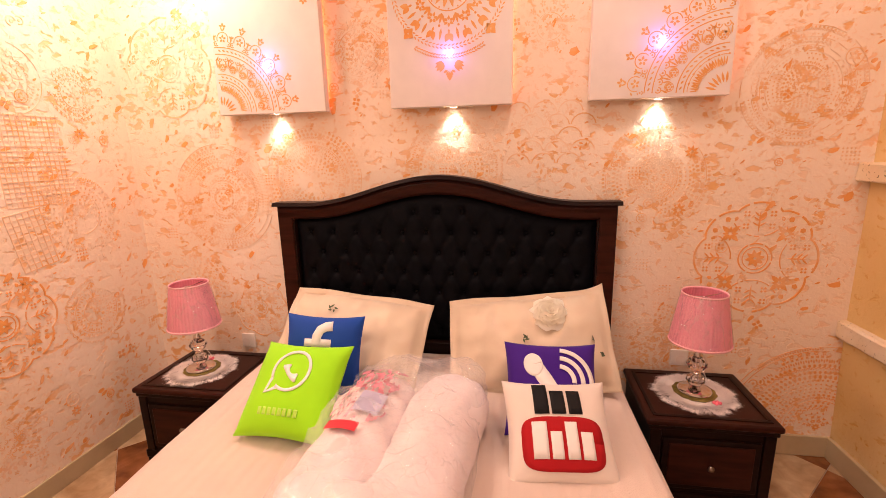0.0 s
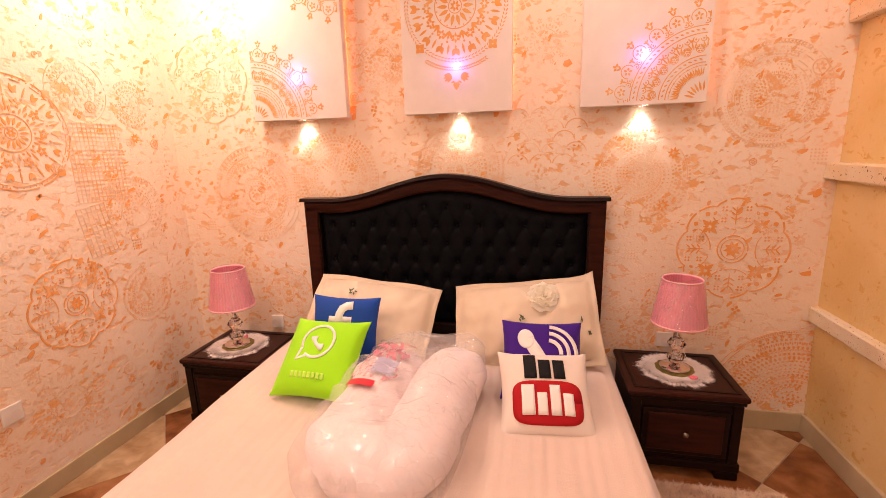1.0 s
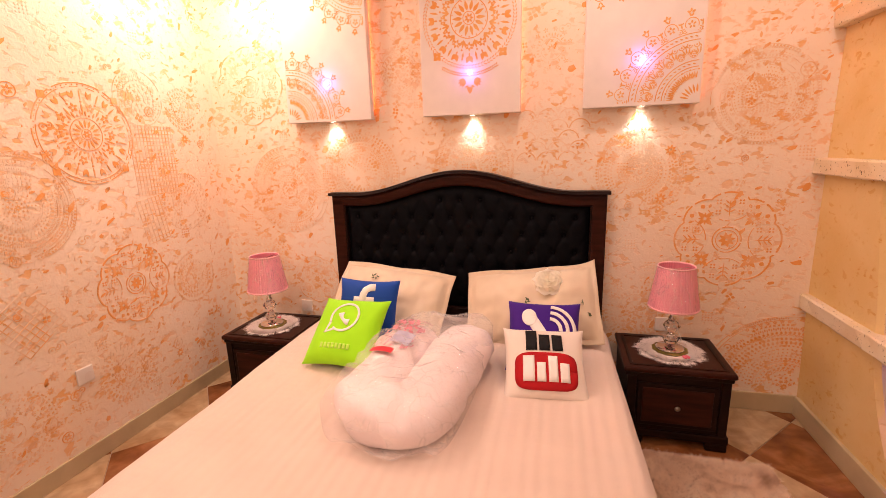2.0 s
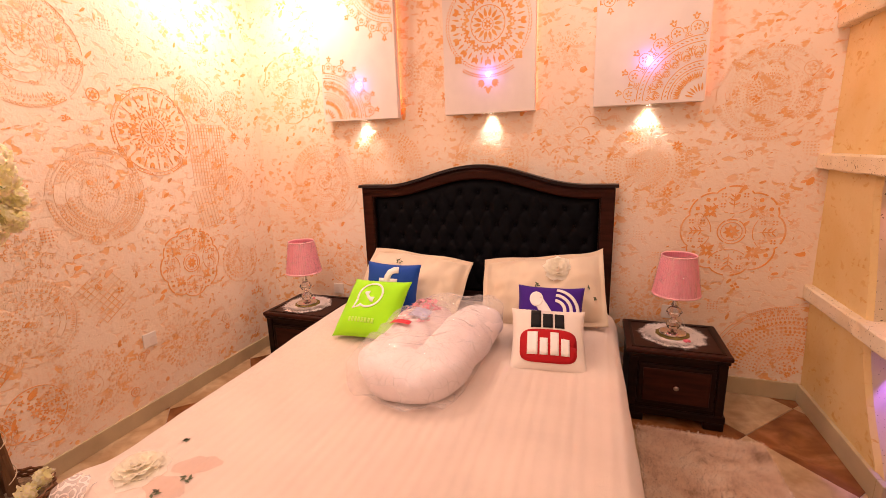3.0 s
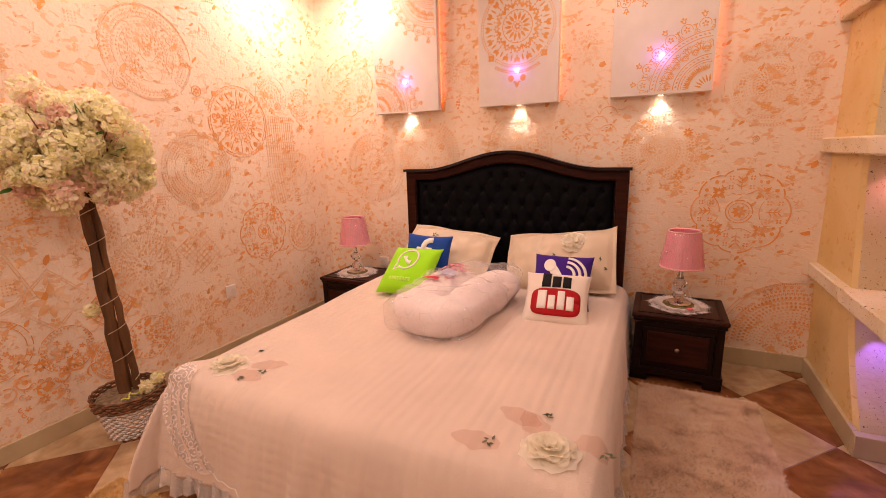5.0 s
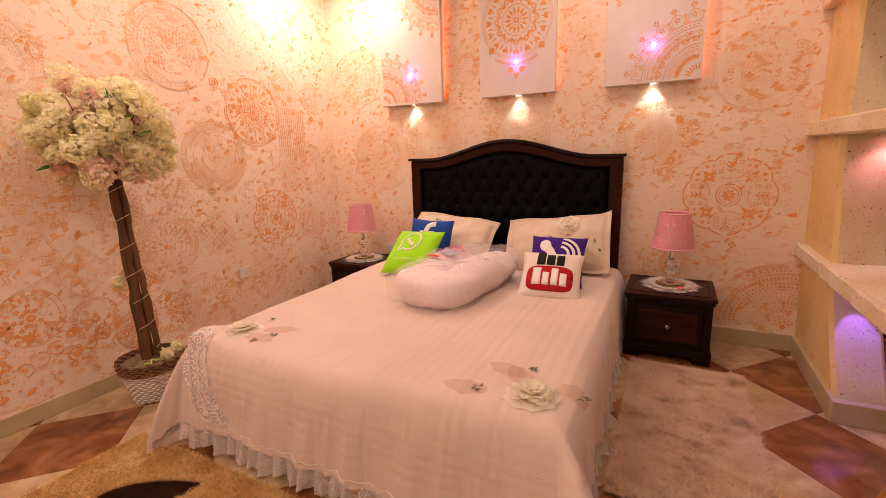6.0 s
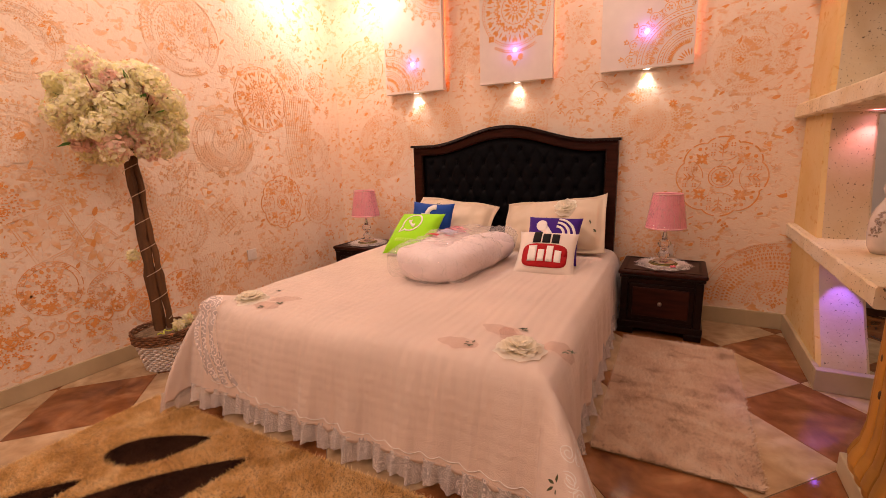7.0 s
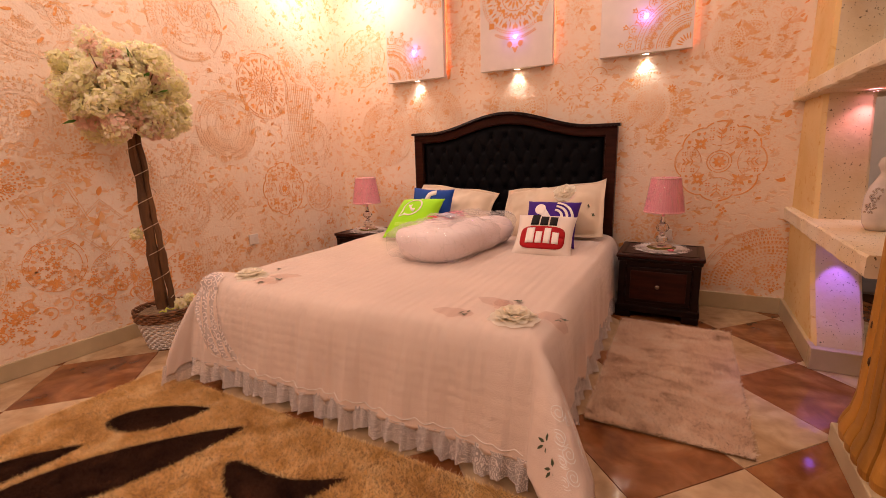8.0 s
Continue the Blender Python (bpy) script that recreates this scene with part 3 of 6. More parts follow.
# ---- stencilled relief ----
class Stencil:
    """Collects flat raised shapes on a wall; place maps (u, v, height) into the world."""

    def __init__(self, place, thick=0.004, bounds=None):
        self.place, self.thick, self.bounds = place, thick, bounds
        self.verts, self.faces, self.count = [], [], 0

    def poly(self, pts):
        if self.bounds:
            u0, u1, v0, v1 = self.bounds
            if any(not (u0 <= u <= u1 and v0 <= v <= v1) for u, v in pts):
                return
        k, n = len(self.verts), len(pts)
        self.count += 1
        top = self.thick + 0.00015 * (self.count % 7)
        for h in (top, -0.002):
            self.verts += [self.place(u, v, h) for u, v in pts]
        self.faces.append(tuple(range(k, k + n)))
        for i in range(n):
            j = (i + 1) % n
            self.faces.append((k + i, k + n + i, k + n + j, k + j))

    def arc(self, c, r, w, a0=0.0, a1=2 * math.pi, n=48, gaps=None):
        n = max(3, int(n * abs(a1 - a0) / (2 * math.pi)))
        for i in range(n):
            if gaps and gaps.random() < 0.16:
                continue
            p, q = a0 + (a1 - a0) * i / n, a0 + (a1 - a0) * (i + 1) / n
            self.poly([(c[0] + s * math.cos(t), c[1] + s * math.sin(t)) for s, t in ((r - w / 2, p), (r + w / 2, p), (r + w / 2, q), (r - w / 2, q))])

    def petal(self, c, ang, r0, r1, wide, shift=0.5):
        pts = []
        for s in (0, 0.25, 0.5, 0.78):
            pts.append((r0 + (r1 - r0) * s, wide / 2 * math.sin(math.pi * s ** (0.7 if shift > 0.5 else 1.0))))
        pts.append((r1, 0))
        full = pts + [(a, -b) for a, b in reversed(pts[1:-1])]
        co, si = math.cos(ang), math.sin(ang)
        self.poly([(c[0] + a * co - b * si, c[1] + a * si + b * co) for a, b in full])

    def dot(self, c, r, n=6):
        self.poly([(c[0] + r * math.cos(2 * math.pi * i / n), c[1] + r * math.sin(2 * math.pi * i / n)) for i in range(n)])

    def flower(self, c, r, n, a=0.0):
        for i in range(n):
            self.petal(c, a + 2 * math.pi * i / n, r * 0.22, r, r * 2.2 / n + r * 0.12, 0.7)

    def curl(self, c, r, a, w, turn=1):
        self.arc(c, r, w, a, a + turn * 4.2, 26)
        self.dot(c, r * 0.4)

    # --- medallions ---
    def wavy(self, c, R, w, n, depth, gaps=None, m=96):
        """A closed rim of n round lobes."""
        def rad(t):
            return R * (1 - depth + depth * abs(math.cos(n * t / 2)) ** 0.7)
        for i in range(m):
            if gaps and gaps.random() < 0.07:
                continue
            p, q = 2 * math.pi * i / m, 2 * math.pi * (i + 1) / m
            self.poly([(c[0] + s * math.cos(t), c[1] + s * math.sin(t)) for s, t in ((rad(p) - w / 2, p), (rad(p) + w / 2, p), (rad(q) + w / 2, q), (rad(q) - w / 2, q))])

    def chip(self, c, ang, r0, r1, wide):
        """A small six-cornered leaf pointing away from c."""
        co, si = math.cos(ang), math.sin(ang)
        m, q = r0 + 0.35 * (r1 - r0), r0 + 0.75 * (r1 - r0)
        full = ((r0, 0), (m, wide / 2), (q, wide * 0.38), (r1, 0), (q, -wide * 0.38), (m, -wide / 2))
        self.poly([(c[0] + a * co - b * si, c[1] + a * si + b * co) for a, b in full])

    def lobed(self, c, R, n=8, seed=0):
        """A lobed rim; star flowers on the diagonals, sprigs and checks on the axes, a ringed flower in the middle."""
        rnd = random.Random(seed)
        w = R * 0.034
        self.wavy(c, R, w, n, 0.09, rnd)

        def at(r, a):
            return (c[0] + R * r * math.cos(a), c[1] + R * r * math.sin(a))

        for i in range(4):
            a = i * math.pi / 2
            d = a + math.pi / 4
            star = at(0.63, d)
            for q in range(8):
                self.petal(star, d + q * math.pi / 4, R * 0.025, R * (0.20 if q % 2 == 0 else 0.13), R * (0.085 if q % 2 == 0 else 0.05), 0.7)
            for k in (-1, 1):
                self.chip(at(0.86, d + k * 0.16), d + k * 0.16, -R * 0.05, R * 0.05, R * 0.09)
                self.chip(at(0.80, d + k * 0.30), d + k * 1.2, -R * 0.04, R * 0.05, R * 0.06)
            # scallop that parts each axis field from the stars
            self.arc(at(0.86, a), R * 0.46, w * 0.55, a + math.pi - 1.05, a + math.pi + 1.05, 70, rnd)
            # sprig
            stem = at(0.48, a)
            self.chip(stem, a, 0.0, R * 0.36, R * 0.028)
            for r, t in ((0.10, 1.0), (0.19, 0.9), (0.27, 0.8)):
                for k in (-1, 1):
                    self.chip((stem[0] + R * r * math.cos(a), stem[1] + R * r * math.sin(a)), a + k * t, 0.0, R * 0.13, R * 0.030)
            # groups of four checks
            for u, v in ((0.58, 0.21), (0.58, -0.21), (0.80, 0.21), (0.80, -0.21)):
                g = (c[0] + R * (u * math.cos(a) - v * math.sin(a)), c[1] + R * (u * math.sin(a) + v * math.cos(a)))
                for q in range(4):
                    b = a + math.pi / 4 + q * math.pi / 2
                    self.dot((g[0] + R * 0.042 * math.cos(b), g[1] + R * 0.042 * math.sin(b)), R * 0.024, 4)
        self.arc(c, R * 0.27, w * 0.7, gaps=rnd)
        self.arc(c, R * 0.205, w * 0.4)
        for q in range(8):
            self.petal(c, q * math.pi / 4 + 0.2, R * 0.02, R * 0.165, R * 0.075, 0.7)

    def rosette(self, c, R, seed=0, k=1.0):
        rnd = random.Random(seed)
        w = R * 0.017
        self.arc(c, R * 0.985, w, gaps=rnd, n=72)
        self.arc(c, R * 0.915, w * 0.7, gaps=rnd, n=72)
        for i in range(56):
            a = 2 * math.pi * i / 56
            self.dot((c[0] + R * 0.95 * math.cos(a), c[1] + R * 0.95 * math.sin(a)), R * 0.012, 4)

        def at(r, a):
            return (c[0] + R * r * math.cos(a), c[1] + R * r * math.sin(a))

        for i in range(4):
            a = math.pi / 4 + i * math.pi / 2
            for q in range(4):
                self.petal(at(1.0, a), a + q * 1.571, 0, R * 0.09, R * 0.09)
        for i in range(14):
            a, h = 2 * math.pi * i / 14, math.pi / 14
            # heart shapes round the edge, thin leaves between them
            self.petal(at(0.70, a), a + 0.35, 0.0, R * 0.15, R * 0.085 * k)
            self.petal(at(0.70, a), a - 0.35, 0.0, R * 0.15, R * 0.085 * k)
            self.petal(c, a + h, R * 0.66, R * 0.86, R * 0.030)
            self.dot(at(0.63, a + h), R * 0.022)
        for i in range(10):
            a, h = 2 * math.pi * i / 10, math.pi / 10
            self.flower(at(0.53, a), R * 0.095, 5, a)
            self.petal(c, a + h, R * 0.42, R * 0.60, R * 0.050 * k)
            self.petal(c, a + h + 0.12, R * 0.36, R * 0.48, R * 0.035)
            self.petal(c, a + h - 0.12, R * 0.36, R * 0.48, R * 0.035)
            self.dot(at(0.38, a), R * 0.02)
        self.arc(c, R * 0.32, w * 0.6)
        for i in range(16):
            self.petal(c, 2 * math.pi * i / 16, R * 0.13, R * 0.28, R * 0.045)
        self.arc(c, R * 0.10, w * 0.5, n=24)
        self.flower(c, R * 0.08, 6)

    def lacework(self, c, R, seed=0, n=16, a0=0.0, a1=2 * math.pi):
        """A worn lace medallion: close rings of small leaves, checks, loops and flowers."""
        rnd = random.Random(seed)
        full = a1 - a0 > 6.28
        pitch = 0.16 / n + 0.007
        self.flower(c, pitch * 1.1, 8)
        r = pitch * 1.35
        while r < R - pitch * 0.4:
            kind = rnd.randrange(6)
            h = pitch * rnd.choice((0.75, 1.0, 1.25))
            m = max(8, int(2 * math.pi * r / (pitch * (1.9 if kind == 3 else 1.15))))
            turn = rnd.random()
            for i in range(m):
                a = 2 * math.pi * (i + turn) / m
                if not (full or a0 <= a % (2 * math.pi) <= a1):
                    continue
                e = (c[0] + (r + h / 2) * math.cos(a), c[1] + (r + h / 2) * math.sin(a))
                if noise.noise((e[0] * 6, e[1] * 6, seed)) < -0.28:
                    continue
                if kind == 0:
                    self.chip(c, a, r, r + h, pitch * 0.75)
                elif kind == 1:
                    self.chip(e, a + 0.8, -h * 0.5, h * 0.55, pitch * 0.32)
                    self.chip(e, a - 0.8, -h * 0.5, h * 0.55, pitch * 0.32)
                elif kind == 2:
                    self.dot(e, pitch * 0.27, 4)
                elif kind == 3:
                    for q in range(5):
                        self.chip(e, a + q * 1.2566, pitch * 0.10, pitch * 0.62, pitch * 0.34)
                elif kind == 4:
                    self.arc(e, pitch * 0.48, pitch * 0.17, a - 1.75, a + 1.75, 12)
                    self.dot(e, pitch * 0.13, 4)
                else:
                    self.chip(c, a, r, r + h * 0.9, pitch * 0.3)
                    self.chip(c, a + math.pi / m, r + h * 0.35, r + h, pitch * 0.45)
            r += h * 1.12
            if rnd.random() < 0.22:
                self.arc(c, r + pitch * 0.08, pitch * 0.13, a0, a1, int(40 + 120 * r), rnd)
                r += pitch * 0.28

    def net(self, c, W, Hh, cell, tilt=0.0):
        co, si = math.cos(tilt), math.sin(tilt)

        def bar(u0, v0, u1, v1, w):
            d = math.hypot(u1 - u0, v1 - v0)
            nx, ny = -(v1 - v0) / d * w, (u1 - u0) / d * w
            self.poly([(c[0] + x * co - y * si, c[1] + x * si + y * co) for x, y in ((u0 + nx, v0 + ny), (u1 + nx, v1 + ny), (u1 - nx, v1 - ny), (u0 - nx, v0 - ny))])

        k = int(W / cell)
        for i in range(k + 1):
            bar(-W / 2 + i * cell, -Hh / 2, -W / 2 + i * cell, Hh / 2, 0.0020)
        for i in range(int(Hh / cell) + 1):
            bar(-W / 2, -Hh / 2 + i * cell, W / 2, -Hh / 2 + i * cell, 0.0020)

    def star_square(self, c, s, tilt):
        co, si = math.cos(tilt), math.sin(tilt)
        cor = [(-s, -s), (s, -s), (s, s), (-s, s)]
        for k in (1.0, 0.9):
            for i in range(4):
                (a, b), (d, e) = cor[i], cor[(i + 1) % 4]
                m = k * 0.97
                self.poly([(c[0] + x * co - y * si, c[1] + x * si + y * co) for x, y in ((a * k, b * k), (d * k, e * k), (d * m, e * m), (a * m, b * m))])
        self.flower(c, s * 0.8, 8, tilt)
        for i in range(4):
            a = tilt + math.pi / 4 + i * math.pi / 2
            self.flower((c[0] + s * 1.0 * math.cos(a), c[1] + s * 1.0 * math.sin(a)), s * 0.25, 5, a)

    def scales(self, c, W, Hh, r):
        row, v = 0, c[1] - Hh / 2
        while v < c[1] + Hh / 2:
            u = c[0] - W / 2 + (r if row % 2 else 0)
            while u < c[0] + W / 2:
                self.arc((u, v), r * 0.95, 0.006, 0.15, math.pi - 0.15, 22)
                u += 2 * r
            v += r
            row += 1

    def flecks(self, box, count, seed, lo=0.008, hi=0.03):
        rnd = random.Random(seed)
        u0, u1, v0, v1 = box
        for _ in range(count):
            c = (rnd.uniform(u0, u1), rnd.uniform(v0, v1))
            a, n = rnd.uniform(0.2, 1.3), 7
            L = lo + (hi - lo) * rnd.random() ** 2
            W = L * rnd.uniform(0.25, 0.6)
            pts = []
            for i in range(n):
                t = 2 * math.pi * i / n
                q = rnd.uniform(0.6, 1.15)
                x, y = L * q * math.cos(t), W * q * math.sin(t)
                pts.append((c[0] + x * math.cos(a) - y * math.sin(a), c[1] + x * math.sin(a) + y * math.cos(a)))
            self.poly(pts)

    def build(self, name, material, parent, label=""):
        return shape(name, self.verts, self.faces, material, parent, label)


def on_back(u, v, h):
    return (u, WB - h, v)


def on_left(u, v, h):
    return (WL + h, u, v)


def medallion(parent, place, draw, material):
    s = Stencil(place, 0.0020 if material is M_STRONG else 0.0016)
    draw(s)
    return s.build("stencil_medallion", material, parent)


for place, parent, draw, mat in (
    (on_back, wall_back, lambda s: s.lobed((1.245, 1.02), 0.265, 8, 1), M_STRONG),
    (on_back, wall_back, lambda s: s.lobed((-1.705, 2.01), 0.25, 8, 2), M_FAINT),
    (on_back, wall_back, lambda s: s.lacework((-1.475, 1.32), 0.28, 3, 20), M_FAINT),
    (on_back, wall_back, lambda s: s.lacework((-0.93, 1.42), 0.26, 4, 14), M_FAINT),
    (on_back, wall_back, lambda s: s.lacework((-0.18, 1.46), 0.25, 5, 14), M_FAINT),
    (on_back, wall_back, lambda s: s.lacework((0.775, 1.40), 0.24, 6, 18), M_FAINT),
    (on_back, wall_back, lambda s: s.lacework((1.345, 1.78), 0.25, 7, 26), M_FAINT),
    (on_back, wall_back, lambda s: s.lacework((0.275, 2.09), 0.13, 8, 10), M_FAINT),
    (on_back, wall_back, lambda s: s.lacework((-0.64, 2.03), 0.15, 9, 14), M_FAINT),
    (on_back, wall_back, lambda s: s.scales((0.32, 1.62), 0.36, 0.3, 0.06), M_FAINT),
    (on_back, wall_back, lambda s: s.lacework((0.80, 0.56), 0.24, 11, 14), M_FAINT),
    (on_back, wall_back, lambda s: s.lacework((1.62, 0.16), 0.42, 12, 14, 0.35, math.pi), M_STRONG),
    (on_back, wall_back, lambda s: s.lobed((-1.33, 0.68), 0.17, 8, 13), M_FAINT),
    (on_back, wall_back, lambda s: s.lacework((-1.72, 0.80), 0.20, 14, 14), M_FAINT),
    (on_left, wall_left, lambda s: s.rosette((1.165, 1.69), 0.255, 20, 0.7), M_STRONG),
    (on_left, wall_left, lambda s: s.lobed((1.28, 0.86), 0.225, 8, 21), M_STRONG),
    (on_left, wall_left, lambda s: s.lacework((0.79, 1.36), 0.25, 22, 22), M_FAINT),
    (on_left, wall_left, lambda s: s.lacework((0.36, 0.79), 0.22, 23, 16), M_FAINT),
    (on_left, wall_left, lambda s: s.lacework((0.57, 2.06), 0.27, 24, 14), M_FAINT),
    (on_left, wall_left, lambda s: s.lacework((-0.33, 1.86), 0.22, 25, 18), M_FAINT),
    (on_left, wall_left, lambda s: s.lacework((-0.42, 1.36), 0.20, 26, 14), M_FAINT),
    (on_left, wall_left, lambda s: s.lacework((-0.24, 1.17), 0.17, 27, 14), M_FAINT),
    (on_left, wall_left, lambda s: s.lacework((0.09, 0.32), 0.13, 28, 16), M_STRONG),
    (on_left, wall_left, lambda s: s.star_square((-0.36, 0.86), 0.13, 0.35), M_FAINT),
    (on_left, wall_left, lambda s: s.star_square((-0.14, 0.74), 0.12, 0.75), M_FAINT),
    (on_left, wall_left, lambda s: s.net((0.72, 0.83), 0.22, 0.24, 0.03, 0.6), M_FAINT),
    (on_left, wall_left, lambda s: s.net((1.47, 1.20), 0.16, 0.26, 0.026, 0.15), M_FAINT),
    (on_left, wall_left, lambda s: s.net((1.55, 1.55), 0.3, 0.4, 0.022, 0.0), M_FAINT),
    (on_left, wall_left, lambda s: s.lacework((1.50, 1.90), 0.15, 51, 12), M_FAINT),
    (on_left, wall_left, lambda s: s.lacework((1.80, 1.86), 0.14, 52, 14), M_FAINT),
    (on_left, wall_left, lambda s: s.lacework((1.72, 1.28), 0.18, 30, 14), M_FAINT),
    (on_left, wall_left, lambda s: s.lacework((1.70, 0.78), 0.16, 31, 12), M_FAINT),
    (on_left, wall_left, lambda s: s.lacework((0.55, 0.36), 0.20, 32, 14), M_FAINT),
    (on_left, wall_left, lambda s: s.lacework((1.15, 0.38), 0.18, 33, 14), M_FAINT),
    (on_left, wall_left, lambda s: s.lacework((-0.85, 1.60), 0.26, 34, 16), M_FAINT),
    (on_left, wall_left, lambda s: s.lacework((-0.80, 0.55), 0.24, 35, 16), M_FAINT),
    (on_left, wall_left, lambda s: s.net((0.12, 0.62), 0.2, 0.2, 0.025, 0.75), M_STRONG),
    (on_left, wall_left, lambda s: s.lacework((0.30, 0.36), 0.12, 61, 9), M_STRONG),
    (on_left, wall_left, lambda s: s.lacework((-0.12, 0.46), 0.13, 62, 9), M_STRONG),
    (on_left, wall_left, lambda s: s.lacework((-0.40, 0.56), 0.14, 63, 10), M_STRONG),
    (on_left, wall_left, lambda s: s.lacework((-0.58, 1.02), 0.15, 64, 10), M_STRONG),
    (on_left, wall_left, lambda s: s.lacework((-0.62, 0.30), 0.13, 65, 9), M_STRONG),
    (on_left, wall_left, lambda s: s.lacework((-0.26, 0.24), 0.10, 66, 9), M_STRONG),
    (on_left, wall_left, lambda s: s.lacework((0.10, 1.08), 0.15, 67, 10), M_FAINT),
    (on_left, wall_left, lambda s: s.lacework((0.40, 1.12), 0.12, 68, 10), M_FAINT),
):
    medallion(parent, place, draw, mat)


def flower_band(s):
    rnd = random.Random(5)
    for i in range(9):
        s.flower((-0.60 + 0.085 * i + rnd.uniform(-0.02, 0.02), 0.50 - 0.02 * i + 0.05 * (i % 2)), 0.032, 8)
    for i in range(12):
        s.curl((-0.62 + 0.075 * i, 0.33 + 0.04 * math.sin(i * 2.1)), 0.035, i * 1.3, 0.007, 1 if i % 2 else -1)


medallion(wall_left, on_left, flower_band, M_STRONG)


def filler(s, box, count, seed):
    """Small leaves, flowers, curls and checks between the medallions."""
    rnd = random.Random(seed)
    u0, u1, v0, v1 = box
    for _ in range(count):
        c = (rnd.uniform(u0, u1), rnd.uniform(v0, v1))
        k, r, a = rnd.randrange(6), rnd.uniform(0.016, 0.034), rnd.uniform(0, 6.28)
        if k == 0:
            s.flower(c, r, 8, a)
        elif k == 1:
            for q in range(5):
                s.petal((c[0] + 0.016 * q * math.cos(a), c[1] + 0.016 * q * math.sin(a)), a + (0.8 if q % 2 else -0.8), 0.002, r, r * 0.4)
        elif k == 2:
            for q in range(16):
                s.dot((c[0] + (q % 4 - 1.5) * 0.016, c[1] + (q // 4 - 1.5) * 0.016), 0.0045, 4)
        elif k == 3:
            s.curl(c, r * 0.6, a, 0.005)
            s.curl((c[0] + r, c[1] + r * 0.3), r * 0.5, a + 2, 0.005, -1)
        elif k == 4:
            for q in range(4):
                s.petal(c, a + q * 1.571, 0.004, r, r * 0.7)
        else:
            s.arc(c, r, 0.004, n=20)
            s.flower(c, r * 0.75, 6, a)


for place, parent, bx, sd in ((on_back, wall_back, (-1.98, 1.60, 0.14, 2.6), 41), (on_left, wall_left, (-1.3, 2.04, 0.14, 2.6), 42)):
    for mat, k in ((M_STRONG, 45), (M_FAINT, 170)):
        s = Stencil(place, 0.002)
        filler(s, bx, k, sd + k)
        tagged(s.build("stencil_filler", mat, parent), "", "", "", "stuff")
for place, parent, bx, n, sd in ((on_back, wall_back, (-2.0, 1.62, 0.1, 2.75), 520, 3), (on_left, wall_left, (-1.6, 2.06, 0.1, 2.75), 620, 4)):
    for mat, k, lo, hi in ((M_STRONG, 0.9, 0.006, 0.034), (M_FAINT, 1.2, 0.006, 0.022)):
        s = Stencil(place, 0.0015)
        s.flecks(bx, int(n * k), sd + int(10 * k), lo, hi)
        tagged(s.build("paint_flecks", mat, parent), "", "", "", "stuff")


# ---- the three lit wall panels ----
def wall_panel(px, draw):
    t = thing("wall_panel", (px, WB, 1.755), "white box panel with orange stencilled mandala, violet light and spot below", "wall art", "lit wall panels")
    H = 0.93
    part("board", box_bm(-0.29, 0.29, -0.07, -0.018, 0, H, 0.003), M_WHITE, t)
    part("mounting_frame", box_bm(-0.25, 0.25, -0.018, -0.001, 0.06, H - 0.05), M_WHITE, t)
    part("led_strip", box_bm(0.254, 0.262, -0.014, -0.004, 0.05, H - 0.04), M_REDLED, t, "coral red led strip")
    s = Stencil(lambda u, v, h: (u, -0.07 - h, v), 0.0007, (-0.278, 0.278, 0.012, H - 0.012))
    draw(s)
    s.build("mandala_stencil", M_GOLD, t, "orange painted mandala")
    bm = lathe([(0.0001, -0.006), (0.008, -0.005), (0.011, 0.0)], 16)
    bmesh.ops.rotate(bm, verts=bm.verts, matrix=Matrix.Rotation(radians(-90), 3, "X"))
    bmesh.ops.translate(bm, verts=bm.verts, vec=(0, -0.071, 0.23))
    part("violet_led", bm, M_VIOLET, t, "small glowing violet led")
    bm = lathe([(0.034, -0.001), (0.036, -0.004), (0.026, -0.006), (0.024, -0.003)], 24)
    bmesh.ops.translate(bm, verts=bm.verts, vec=(0.01, -0.042, 0))
    ring = part("spot_ring", bm, M_CHROME, t, "chrome spot ring", True)
    bm = capped(lathe([(0.022, -0.002), (0.020, -0.0035)], 20))
    bmesh.ops.translate(bm, verts=bm.verts, vec=(0.01, -0.042, 0))
    part("lens", bm, M_WARMLED, ring)
    return t


